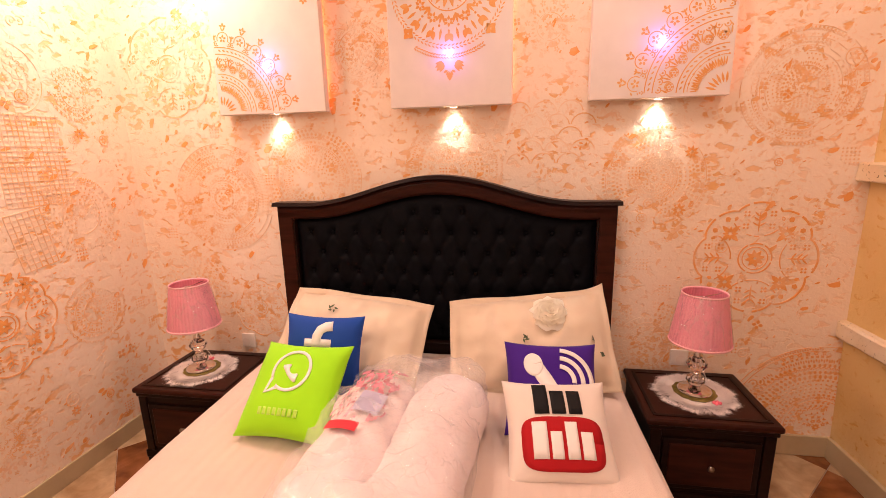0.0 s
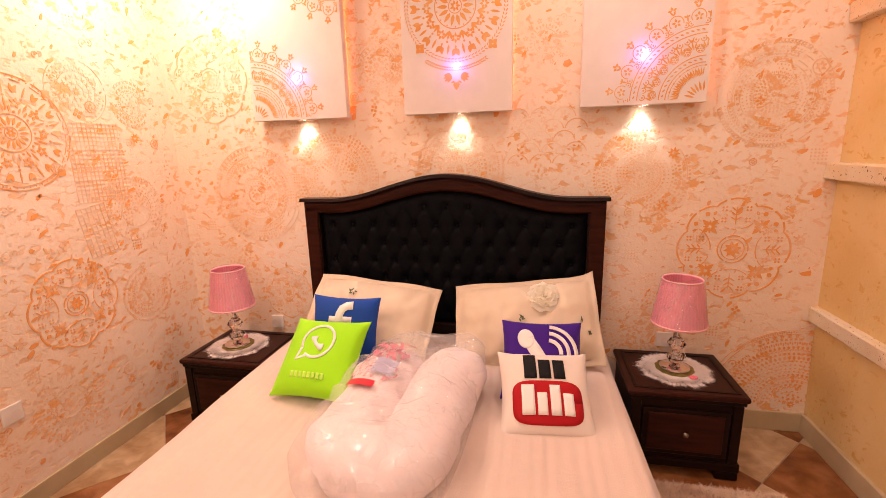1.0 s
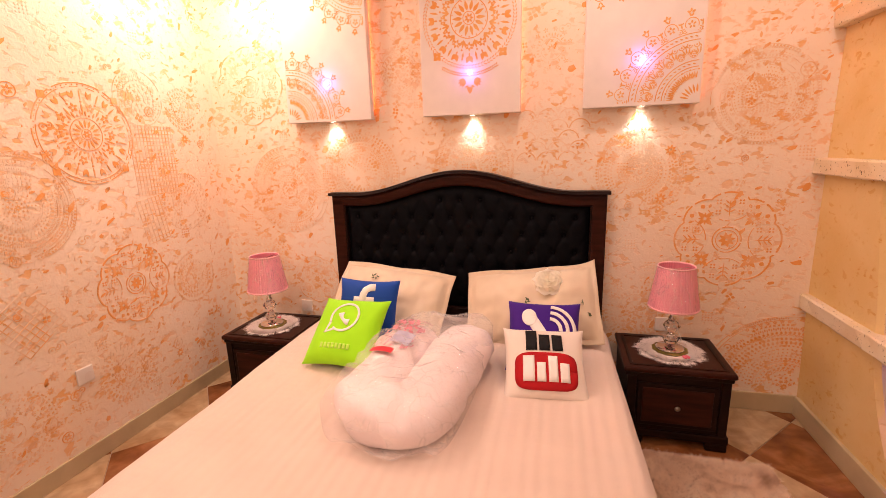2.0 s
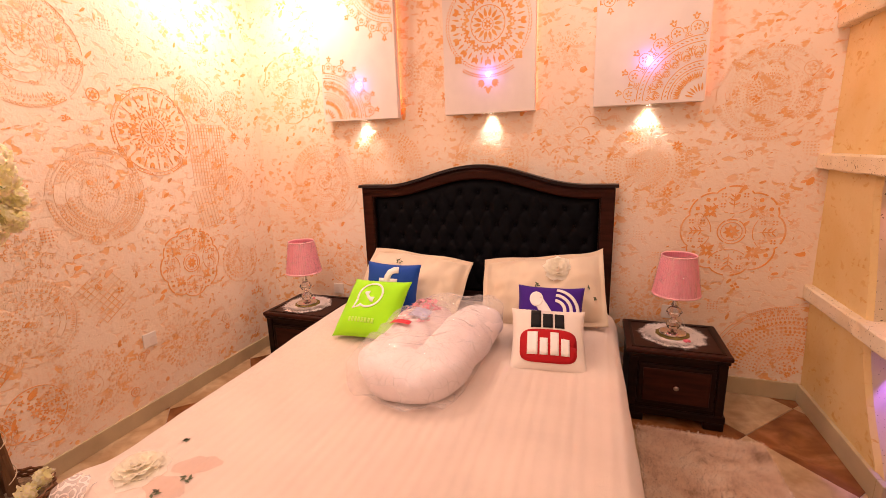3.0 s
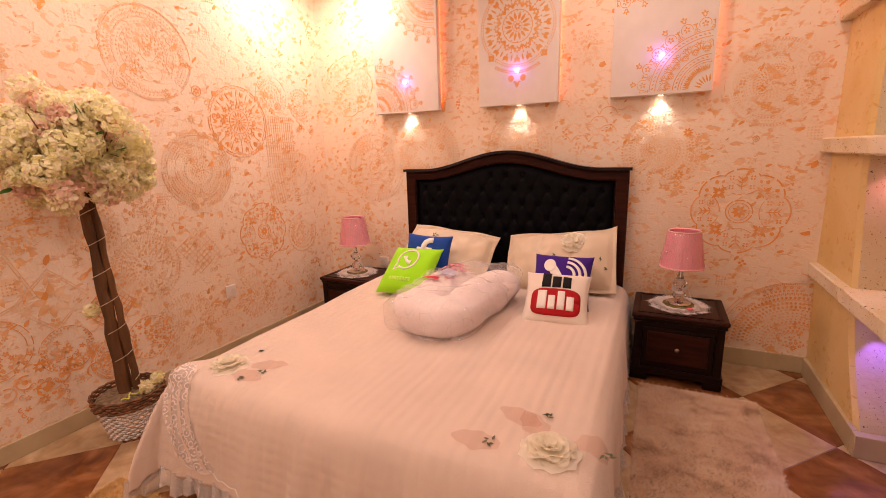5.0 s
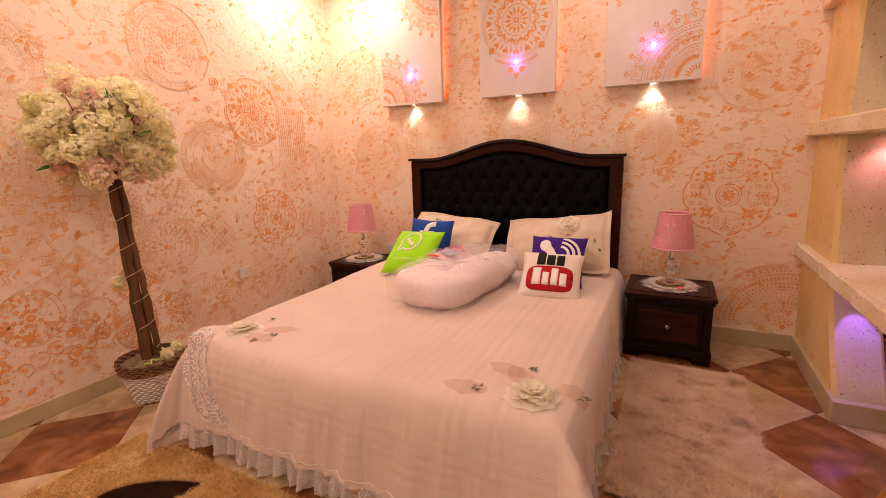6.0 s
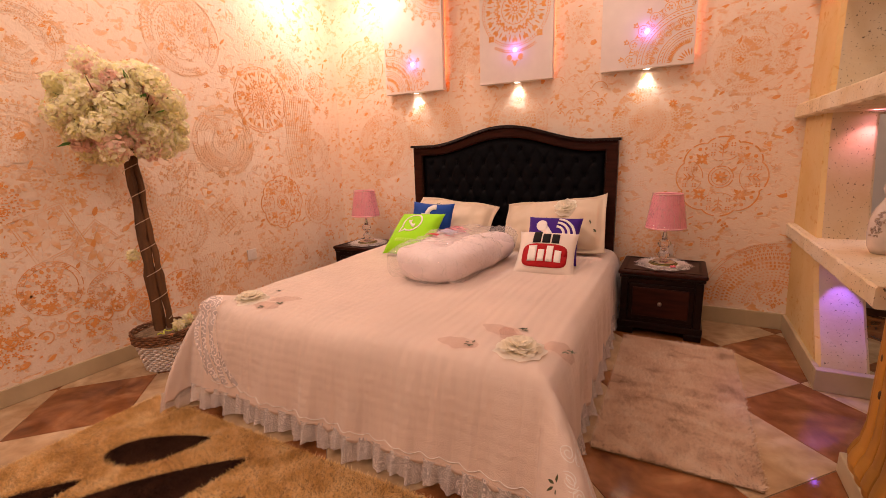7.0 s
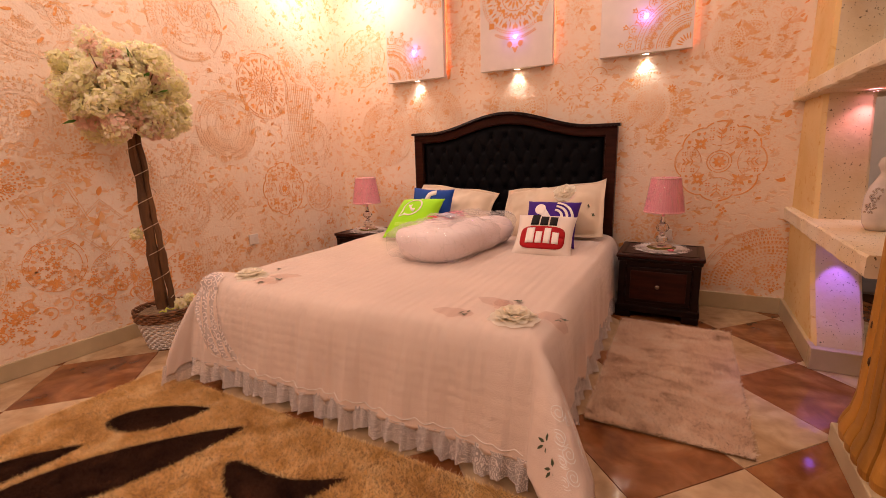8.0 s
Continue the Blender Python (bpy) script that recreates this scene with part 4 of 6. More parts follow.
def corner_mandala(s, c, R, seed):
    """A quarter mandala: two leafy ring bands, dotted flowers, fans and scrolls between, pointed sprays outside."""
    def at(r, a):
        return (c[0] + R * r * math.cos(a), c[1] + R * r * math.sin(a))

    def dotted(e, r):
        for q in range(6):
            s.dot((e[0] + r * 0.62 * math.cos(q * 1.047), e[1] + r * 0.62 * math.sin(q * 1.047)), r * 0.26, 6)
        s.dot(e, r * 0.22, 6)
        s.arc(e, r, r * 0.13, n=26)

    for k in (1.0, 0.90, 0.60, 0.51):
        s.arc(c, R * k, R * 0.014, n=120)
    for k, m in ((0.95, 84), (0.555, 48)):
        for i in range(m):
            s.chip(at(k, 2 * math.pi * i / m), 2 * math.pi * i / m + 1.1, -R * 0.026, R * 0.028, R * 0.022)
    n = 24
    for i in range(n):
        a, h = 2 * math.pi * (i + 0.5) / n, math.pi / n
        b = a + h
        # between the bands
        dotted(at(0.70, a), R * 0.056)
        for q in (-0.9, -0.45, 0, 0.45, 0.9):
            s.chip(at(0.67, b), b + q, R * 0.03, R * (0.15 - 0.03 * abs(q)), R * 0.022)
        for d in (-1, 1):
            s.curl(at(0.83, a + d * 0.062), R * 0.036, a + d * 0.6, R * 0.013, d)
            s.chip(at(0.80, a + d * 0.11), a + d * 0.9, 0.0, R * 0.06, R * 0.020)
        # fans inside the inner band
        for q in (-0.6, -0.3, 0, 0.3, 0.6):
            s.chip(at(0.28, a), a + q * 0.8, R * 0.05, R * 0.17, R * 0.020)
        s.arc(at(0.30, a), R * 0.17, R * 0.008, a - 0.40, a + 0.40, 40)
        s.dot(at(0.47, b), R * 0.014)
        s.chip(c, b, R * 0.12, R * 0.26, R * 0.03)
        # pointed sprays outside
        s.arc(at(1.13, a), R * 0.095, R * 0.012, a - 2.0, a + 2.0, 26)
        for q in range(5):
            s.chip(at(1.13, a), a + q * 1.2566, R * 0.012, R * 0.062, R * 0.032)
        for d in (-1, 1):
            s.curl(at(1.055, a + d * 0.10), R * 0.032, a, R * 0.013, d)
            s.chip(at(1.24, a), a + d * 0.55, 0.0, R * 0.07, R * 0.024)
        for q in (-1.2, 0, 1.2):
            s.chip(at(1.30, a), a + q, R * 0.008, R * 0.065, R * 0.034)
        s.chip(at(1.08, b), b, 0.0, R * 0.11, R * 0.024)
        for q in (-1.0, 1.0):
            s.chip(at(1.15, b), b + q, 0.0, R * 0.05, R * 0.024)


def panel_one(s):
    corner_mandala(s, (-0.272, 0.012), 0.315, 1)
    corner_mandala(s, (0.272, 0.915), 0.315, 2)


def panel_two(s):
    c = (0, 0.52)

    def at(r, a):
        return (r * math.cos(a), c[1] + r * math.sin(a))

    # rim of paired leaves with four square blossoms
    for i in range(88):
        a = 2 * math.pi * i / 88
        for d in (-1, 1):
            s.chip(at(0.258 + 0.007 * d, a), a + 1.571 - d * 0.5, -0.009, 0.009, 0.006)
    for i in range(4):
        a = math.pi / 4 + i * math.pi / 2
        for q in range(4):
            b = q * 1.571 + 0.785
            e = at(0.270, a)
            s.petal((e[0], e[1]), b, 0.002, 0.030, 0.026, 0.7)
    # hearts and leaves, ring within ring
    for i in range(16):
        a, h = 2 * math.pi * i / 16, math.pi / 16
        for d in (-0.45, 0.45):
            s.petal(at(0.200, a), a + d, 0.0, 0.042, 0.026, 0.7)
        s.chip(at(0.200, a), a, -0.018, 0.004, 0.010)
        s.chip(c, a + h, 0.180, 0.232, 0.012)
    for i in range(12):
        a, h = 2 * math.pi * i / 12, math.pi / 12
        s.flower(at(0.150, a), 0.026, 6, a)
        for d in (-0.5, 0, 0.5):
            s.chip(at(0.118, a + h), a + h + d, 0.0, 0.046, 0.012)
        s.dot(at(0.172, a + h), 0.006)
    s.arc(c, 0.106, 0.005, n=64)
    for i in range(14):
        a = 2 * math.pi * i / 14
        s.petal(c, a, 0.040, 0.096, 0.020, 0.7)
        s.dot(at(0.098, a + math.pi / 14), 0.004)
    s.arc(c, 0.034, 0.004, n=30)
    s.flower(c, 0.028, 7)
    # second leafy swag and a vine-leaf pendant below
    for i in range(26):
        a = -2.12 + 1.10 * i / 25
        for d in (-1, 1):
            s.chip(at(0.300 + 0.006 * d, a), a + 1.571 - d * 0.5, -0.009, 0.009, 0.006)
    for d in (-1, 1):
        for q in (-0.7, -0.1, 0.5, 1.1):
            s.petal((0.026 * d, 0.192), -1.571 + d * (0.9 + q * 0.6), 0.0, 0.050 - 0.008 * abs(q), 0.022, 0.7)
    for q in (-1.1, -0.55, 0, 0.55, 1.1):
        s.chip((0, 0.165), -1.571 + q, 0.010, 0.032, 0.010)
    s.petal((0, 0.150), -1.571, 0.0, 0.036, 0.028, 0.7)


def panel_three(s):
    corner_mandala(s, (0.272, 0.012), 0.33, 3)
    corner_mandala(s, (-0.272, 0.915), 0.315, 4)


for px, draw in zip(PANELS, (panel_one, panel_two, panel_three)):
    wall_panel(px, draw)


# ---- ceiling lamps: unseen housings for the added lights ----
DOWN = "small recessed ceiling lamp, unseen, added to light the room"
for lx, ly, r, lab in ((2.6, 1.6, 0.25, "round white ceiling lamp, unseen, added to light the side room"), (-1.72, 1.42, 0.06, DOWN), (-1.42, 1.80, 0.06, DOWN), (-1.35, 0.2, 0.07, DOWN), (-1.10, -1.3, 0.07, DOWN), (0.35, 1.45, 0.07, DOWN), (1.30, 1.25, 0.07, DOWN), (0.9, -0.9, 0.07, DOWN), (-0.2, -2.2, 0.07, DOWN), (1.5, -2.3, 0.07, DOWN)):
    t = thing("ceiling_lamp", (lx, ly, CEIL), lab, "ceiling lamp")
    part("ring", lathe([(r, 0), (r + 0.02, -0.005), (r + 0.02, -0.018), (r, -0.02)], 40), M_WHITE, t)
    part("diffuser", capped(lathe([(r, -0.012), (r, -0.016)], 40)), M_LAMPON, t)


# ---- bed ----
BX0, BX1, BY0, BY1, BZ = -1.195, 0.615, -0.13, 1.97, 0.495
BCX = -0.255
bed = thing("bed", (BCX, 0, 0), "double bed with dark wooden headboard and dark leather padding", "bed")


def head_curve(x, top, rise, half):
    """Camel-back top line: flat shoulders, smooth arch in the middle."""
    u = min(1, abs(x) / half)
    k = 0.80
    return top + rise * (0.5 + 0.5 * math.cos(math.pi * min(1, u / k)))


def arch_plate(x0, x1, z0, top, rise, half, y0, y1, n=64):
    bm = bmesh.new()
    rows = []
    for i in range(n + 1):
        x = x0 + (x1 - x0) * i / n
        z = head_curve(x, top, rise, half)
        rows.append([bm.verts.new(v) for v in ((x, y0, z0), (x, y0, z), (x, y1, z), (x, y1, z0))])
    for a, b in zip(rows, rows[1:]):
        for k in range(4):
            bm.faces.new((a[k], a[(k + 1) % 4], b[(k + 1) % 4], b[k]))
    bm.faces.new(rows[0])
    bm.faces.new(list(reversed(rows[-1])))
    return bm


def rail(x0, x1, top0, rise0, top1, rise1, half, y0, y1, n=64, round_=0.012):
    """A curved rail between two camel-back lines, with a rounded face."""
    bm = bmesh.new()
    rows = []
    for i in range(n + 1):
        x = x0 + (x1 - x0) * i / n
        za, zb = head_curve(x, top0, rise0, half), head_curve(x, top1, rise1, half)
        zm = (za + zb) / 2
        rows.append([bm.verts.new(v) for v in ((x, y1, zb), (x, y0 + round_, zb), (x, y0, zb + 0.012), (x, y0, zm), (x, y0 - 0.004, za - 0.018), (x, y0 + 0.004, za), (x, y1, za))])
    for a, b in zip(rows, rows[1:]):
        for k in range(7):
            bm.faces.new((a[k], a[(k + 1) % 7], b[(k + 1) % 7], b[k]))
    bm.faces.new(rows[0])
    bm.faces.new(list(reversed(rows[-1])))
    return bm


HALF = 0.86
part("back_board", arch_plate(-0.85, 0.85, 0.12, 1.27, 0.125, HALF, 2.03, 2.055), M_DARKWOOD, bed)
part("top_rail", rail(-0.85, 0.85, 1.285, 0.13, 1.215, 0.125, HALF, 1.985, 2.03), M_REDWOOD, bed)
part("top_moulding", rail(-0.872, 0.872, 1.304, 0.131, 1.284, 0.131, HALF, 1.968, 2.05, round_=0.004), M_DARKWOOD, bed, smooth=False)
for sx in (-1, 1):
    part("post", box_bm(sx * 0.815 - 0.04, sx * 0.815 + 0.04, 1.985, 2.05, 0.0, 1.284, 0.006), M_REDWOOD, bed)
    part("inner_bead", box_bm(sx * 0.772 - 0.006, sx * 0.772 + 0.006, 1.992, 2.03, 0.52, 1.215, 0.003), M_DARKWOOD, bed)
part("lower_rail", box_bm(-0.775, 0.775, 1.985, 2.03, 0.30, 0.56, 0.006), M_DARKWOOD, bed)


def tufted():
    """Padded leather, drawn in by buttons set in a staggered grid."""
    nx, nz = 150, 84
    x0, x1, z0 = -0.766, 0.766, 0.56
    buttons = []
    for r in range(7):
        z = 0.62 + r * 0.105
        for c in range(-8, 9):
            x = c * 0.125 + (0.0625 if r % 2 else 0)
            if abs(x) < 0.70 and z < head_curve(x, 1.215, 0.125, HALF) - 0.07:
                buttons.append((x, z))
    verts, faces = [], []
    B = np.array(buttons)
    for j in range(nz + 1):
        for i in range(nx + 1):
            x = x0 + (x1 - x0) * i / nx
            zt = head_curve(x, 1.213, 0.125, HALF)
            z = z0 + (zt - z0) * j / nz
            e = min(x - x0, x1 - x, z - z0, zt - z)
            puff = 0.032 * (1 - math.exp(-e / 0.025))
            d2 = (B[:, 0] - x) ** 2 + (B[:, 1] - z) ** 2
            dip = float(np.sum(0.022 * np.exp(-d2 / 0.0006)))
            # pleats between neighbours on the diagonals
            du = abs((x / 0.125 + (z - 0.62) / 0.21) % 1.0 - 0.0)
            dv = abs((x / 0.125 - (z - 0.62) / 0.21) % 1.0 - 0.0)
            du, dv = min(du, 1 - du), min(dv, 1 - dv)
            crease = 0.007 * (math.exp(-(du / 0.06) ** 2) + math.exp(-(dv / 0.06) ** 2)) * min(1, e / 0.08)
            verts.append((x, 2.028 - puff + dip * 0.8 + crease, z))
    for j in range(nz):
        for i in range(nx):
            k = j * (nx + 1) + i
            faces.append((k, k + 1, k + nx + 2, k + nx + 1))
    return verts, faces, buttons


tv, tf, buttons = tufted()
pad = shape("headboard_pad", tv, tf, M_LEATHER, bed, "tufted black leatherette padding", True)
bm = bmesh.new()
bmesh.ops.create_uvsphere(bm, u_segments=10, v_segments=6, radius=0.009)
bmesh.ops.scale(bm, vec=(1, 0.5, 1), verts=bm.verts)
first = part("button", bm, M_LEATHER, pad, smooth=True)
first.location = (buttons[0][0], 2.012, buttons[0][1])
for bx, bz in buttons[1:]:
    o = new("button", first.data)
    o.parent, o.location = pad, (bx, 2.012, bz)
part("mattress", box_bm(-0.83, 0.82, BY0 + 0.06, BY1 + 0.01, 0.22, BZ - 0.018, 0.06, 4), M_PILLOW, bed)
part("base", box_bm(-0.80, 0.79, BY0 + 0.10, BY1 + 0.01, 0.09, 0.22, 0.01), M_DARKWOOD, bed)
for sx in (-0.76, 0.75):
    part("leg", box_bm(sx - 0.035, sx + 0.035, BY0 + 0.12, BY0 + 0.19, 0, 0.09, 0.006), M_DARKWOOD, bed)


def smooth01(t):
    t = max(0.0, min(1.0, t))
    return t * t * (3 - 2 * t)


def drape(a, b, drop_side, drop_foot, lift=0.0):
    """Where the cover's point lies: a across from the bed's middle, b from head to foot; past the edges it hangs."""
    W = (BX1 - BX0) / 2
    L = BY1 - BY0
    cx = (BX0 + BX1) / 2
    da, db = max(0, abs(a) - W), max(0, b - L)
    sg = 1 if a > 0 else -1
    r = math.hypot(da, db)
    if a < 0 and da > 0 and db > 0:
        r = max(da, db) * (1 + 0.12 * min(da, db) / max(da, db))
    ex, ey = min(W, max(-W, a)), min(L, b)
    x, y, z = cx + ex, BY1 - ey, BZ
    # crown and soft dents of the top
    edge = min(W - abs(ex), L - ey)
    if r == 0:
        z += 0.010 * noise.noise((ex * 2.1, ey * 2.1, 3)) + 0.003 * noise.noise((ex * 9, ey * 9, 7))
        z -= 0.035 * math.exp(-max(0, edge) / 0.03)
        z += 0.042 * math.exp(-((ex + W - 0.05) ** 2 + (L - 0.05 - ey) ** 2) / 0.010)
    else:
        z -= 0.035
        phi = math.atan2(db, da)
        corner = math.sin(2 * phi) if da > 0 and db > 0 else 0.0
        s = ey if db == 0 else ex * sg + 5
        fold = math.sin(s * 21 + 2 * math.sin(s * 5)) * 0.5 + math.sin(s * 47) * 0.25
        bulge = 0.035 * (1 - math.exp(-r / 0.05))
        flare = bulge + 0.035 * r + 0.022 * fold * smooth01(r / 0.35) + corner * r * ((0.46 if a < 0 else 0.60) + 0.10 * math.sin(phi * 9))
        down = r * (1 - (0.13 if a > 0 else -0.06) * corner)
        zz = z - down + 0.02 * bulge
        floor_z = 0.012 + lift
        if zz < floor_z:
            flare += (floor_z - zz) * 0.30
            zz = floor_z + 0.015 * (0.5 + 0.5 * math.sin(flare * 60))
        z = zz
        # the foot hangs forward; the free corner by the wall falls forward too, not sideways
        x += sg * math.cos(phi) * flare * (0.35 if a < 0 else 1.0)
        y -= math.sin(phi) * (flare + 0.15 * r) * (1.0 + (0.10 * corner if a < 0 else 0.0))
    x += 0.030 * max(0, 1.7 - y)
    if a < 0:
        lim = -1.125 - 0.11 * smooth01(y / 0.6)
        x = lim - 0.04 * math.tanh((lim - x) / 0.04) if x < lim else x
        y = -0.27 - 0.12 * math.tanh((-0.27 - y) / 0.12) if y < -0.27 else y
    if y > 1.45:
        x = max(x, -1.212)
    return x, y, z


def cover():
    W, L = (BX1 - BX0) / 2, BY1 - BY0
    ds, df = 0.37, 0.37
    na, nb = 150, 150
    verts, faces = [], []
    for j in range(nb + 1):
        b = (L + df) * (1 - (1 - j / nb) ** 1.0)
        for i in range(na + 1):
            a = -W - ds + (2 * W + 2 * ds) * i / na
            # scalloped hem
            aa, bb = a, b
            if j >= nb - 2:
                bb = b - 0.018 * abs(math.sin(a * 21)) * (1 if j == nb else 0.4)
            verts.append(drape(aa, bb, ds, df))
    for j in range(nb):
        for i in range(na):
            k = j * (na + 1) + i
            faces.append((k, k + 1, k + na + 2, k + na + 1))
    return verts, faces


cv, cf = cover()
spread = thing("bedspread", (0, 0, 0), "pinkish white quilted bedspread with lace frill draped over the bed", "bedspread")
cov = shape("cover", cv, cf, M_SPREAD, spread, "", True)
mod = cov.modifiers.new("thick", "SOLIDIFY")
mod.thickness = 0.006


def frill(path, z0, z1, wave, amp, name):
    """A gathered strip hanging along a path of (x, y, outward normal)."""
    verts, faces = [], []
    rows = 5
    for i, (x, y, nx, ny, s) in enumerate(path):
        for k in range(rows):
            t = k / (rows - 1)
            o = amp * t * (math.sin(s * wave) + 0.4 * math.sin(s * wave * 2.3 + 1)) + 0.012 * t
            hem = 0.012 * math.sin(s * wave * 0.5) * t
            verts.append((x + nx * o, y + ny * o, z0 + (z1 - z0) * t + hem))
    for i in range(len(path) - 1):
        for k in range(rows - 1):
            q = i * rows + k
            faces.append((q, q + 1, q + rows + 1, q + rows))
    return shape(name, verts, faces, M_LACE, spread, "gathered white lace frill", True)


def hem_path(side, n):
    """Points along the hem with the way it faces: round the foot, or down one flank."""
    out, run, last = [], 0.0, None
    W, L = (BX1 - BX0) / 2, BY1 - BY0
    for i in range(n):
        t = i / (n - 1)
        if side == "foot":
            a, b, nx, ny = -W - 0.30 + (2 * W + 0.30) * t, L + 0.345, 0, -1
        elif side == "near":
            a, b, nx, ny = W + 0.33, 0.1 + (L - 0.15) * t, 1, 0
        else:
            a, b, nx, ny = -W - 0.33, 0.57 + (L - 0.6) * t, -1, 0
        p = Vector(drape(a, b, 0.37, 0.37))
        run += (p - last).length if last else 0
        last = p
        out.append((p.x + 0.006 * nx, p.y + 0.006 * ny, nx, ny, run))
    return out


for side in ("foot", "near", "wall"):
    frill(hem_path(side, 460), 0.118, 0.020, 80, 0.014, "lace_frill")


def ribbon_rose(parent, place, r, seed):
    """A ribbon rose: rings of cupped petals on a small base."""
    rnd = random.Random(seed)
    base = part("ribbon_rose", lathe([(0.82 * r, 0.0), (0.78 * r, 0.02 * r), (0.5 * r, 0.04 * r), (0.0001, 0.05 * r)], 24, lambda a, i: 1 + 0.08 * math.sin(a * 9)), M_ROSE, parent, "cream ribbon rose applique", True)
    base.matrix_basis = place
    for ring, (cnt, rad, size, tilt, zz) in enumerate(((9, 0.66, 0.68, 0.12, 0.06), (9, 0.46, 0.60, 0.28, 0.12), (7, 0.26, 0.46, 0.52, 0.17), (5, 0.08, 0.30, 0.9, 0.20))):
        verts, faces = [], []
        for u in range(6):
            for v in range(6):
                uu, vv = u / 5, v / 5 - 0.5
                wide = size * (0.55 + 0.62 * math.sin(math.pi * min(1, uu * 0.8 + 0.1)))
                lip = 0.10 * size * max(0, uu - 0.7) * 3.3
                verts.append((r * (size * 0.75 * uu * math.cos(tilt) * (1 - 0.35 * (2 * vv) ** 2 * uu) + rad * 0.35), r * wide * vv, r * (zz + size * 0.75 * uu * math.sin(tilt) + 0.14 * size * (vv * 2) ** 2 * uu - lip)))
        for u in range(5):
            for v in range(5):
                k = u * 6 + v
                faces.append((k, k + 1, k + 7, k + 6))
        first = None
        for i in range(cnt):
            if first is None:
                first = o = shape("petal", verts, faces, M_ROSE, base, "", True)
            else:
                o = new("petal", first.data)
                o.parent = base
            o.rotation_euler = (rnd.uniform(-0.06, 0.06), rnd.uniform(-0.08, 0.08), 2 * math.pi * (i + rnd.uniform(-0.15, 0.15)) / cnt + ring)
    return base


def leaf_spray(place, size, seed, parent, material, name):
    """A flat embroidered sprig of three pointed leaves and a stalk."""
    rnd = random.Random(seed)
    verts, faces = [], []
    for i in range(5):
        a = seed * 1.7 + i * 1.25 + rnd.uniform(-0.2, 0.2)
        L, W = size * rnd.uniform(0.6, 1), size * 0.28
        o = (size * 0.35 * math.cos(a * 0.7), size * 0.35 * math.sin(a * 0.7))
        k = len(verts)
        for s, w in ((0, 0), (0.35, 1), (0.7, 0.7), (1, 0), (0.7, -0.7), (0.35, -1)):
            x, y = L * s, W * w * 0.6
            verts.append((o[0] + x * math.cos(a) - y * math.sin(a), o[1] + x * math.sin(a) + y * math.cos(a), 0.0035))
        faces.append(tuple(range(k, k + 6)))
    ob = shape(name, verts, faces, material, parent)
    ob.matrix_basis = place
    return ob


def organza(a, b, turn, length, wide, seed):
    """A sheer appliqued petal sewn to the cloth, following its fall."""
    verts, faces = [], []
    n, m = 12, 6
    co, si = math.cos(radians(turn)), math.sin(radians(turn))
    for i in range(n + 1):
        t = i / n
        w = wide * math.sin(math.pi * (0.10 + 0.84 * t)) * (1 + 0.12 * math.sin(t * 17 + seed))
        for k in range(m + 1):
            u, v = length * t, w * (2 * k / m - 1)
            p = drape(a + u * co - v * si, b + u * si + v * co, 0.37, 0.37)
            verts.append((p[0] + 0.004, p[1] - 0.007, p[2] + 0.009 + 0.0015 * math.sin(u * 60 + k)))
    for i in range(n):
        for k in range(m):
            q = i * (m + 1) + k
            faces.append((q, q + 1, q + m + 2, q + m + 1))
    return shape("organza_petal", verts, faces, M_ORGANZA, spread, "sheer pink applique petal", True)


TOPZ = BZ + 0.004
for (rx, ry), sd in (((0.525, 0.02), 1), ((-0.955, 0.03), 2)):
    ribbon_rose(spread, pose(rx, ry, TOPZ + 0.003), 0.118, sd)
    for i, (dx, dy) in enumerate(((-0.19, -0.03), (0.17, 0.05), (-0.05, 0.19)) if rx > 0 else ((0.20, 0.02), (0.15, -0.06), (0.02, 0.17))):
        leaf_spray(pose(rx + dx, ry + dy, TOPZ + 0.002, 0, 0, 40 * i), 0.030, sd + i, spread, M_LEAFTHREAD, "embroidered_leaf")
MID_X = (BX0 + BX1) / 2 + 0.05
for rx, ry, petals in ((0.525, 0.02, ((-0.16, 0.03, 178), (-0.03, -0.06, 235), (0.07, -0.07, 318), (-0.06, -0.13, 200))), (-0.955, 0.03, ((0.07, 0.02, 5), (0.10, -0.05, 335)))):
    for i, (da, db, turn) in enumerate(petals):
        organza(rx - MID_X + da, BY1 - ry + db, turn, 0.17, 0.048, i)


WID, LEN = (BX1 - BX0) / 2, BY1 - BY0


def trim_line(path, name):
    """An embroidered cord lying on the hanging cloth."""
    pts = [Vector(drape(a, b, 0.37, 0.37)) + Vector((0, -0.008, 0.003)) for a, b in path]
    return part(name, tube(pts, 0.0015, 6), M_FELTW, spread, "white embroidered scalloped edge", True)


def tulle_band(n=60, m=10):
    """The sheer embroidered border, folded down from the free corner to the hem."""
    verts, faces = [], []
    for i in range(n + 1):
        t = i / n
        for k in range(m + 1):
            v = k / m
            a = -WID + 0.00 + 0.16 * t * t + v * (0.13 + 0.05 * t)
            b = LEN - 0.06 + 0.36 * t - 0.05 * v * (1 - t)
            p = Vector(drape(a, b, 0.37, 0.37))
            ruck = 0.010 + 0.010 * noise.noise((v * 6, t * 3, 2)) + 0.006 * math.sin(v * 19 + t * 4)
            verts.append((p.x - 0.3 * ruck, p.y - ruck, p.z + (0.6 * ruck if t < 0.2 else 0.0)))
    for i in range(n):
        for k in range(m):
            q = i * (m + 1) + k
            faces.append((q, q + 1, q + m + 2, q + m + 1))
    return verts, faces


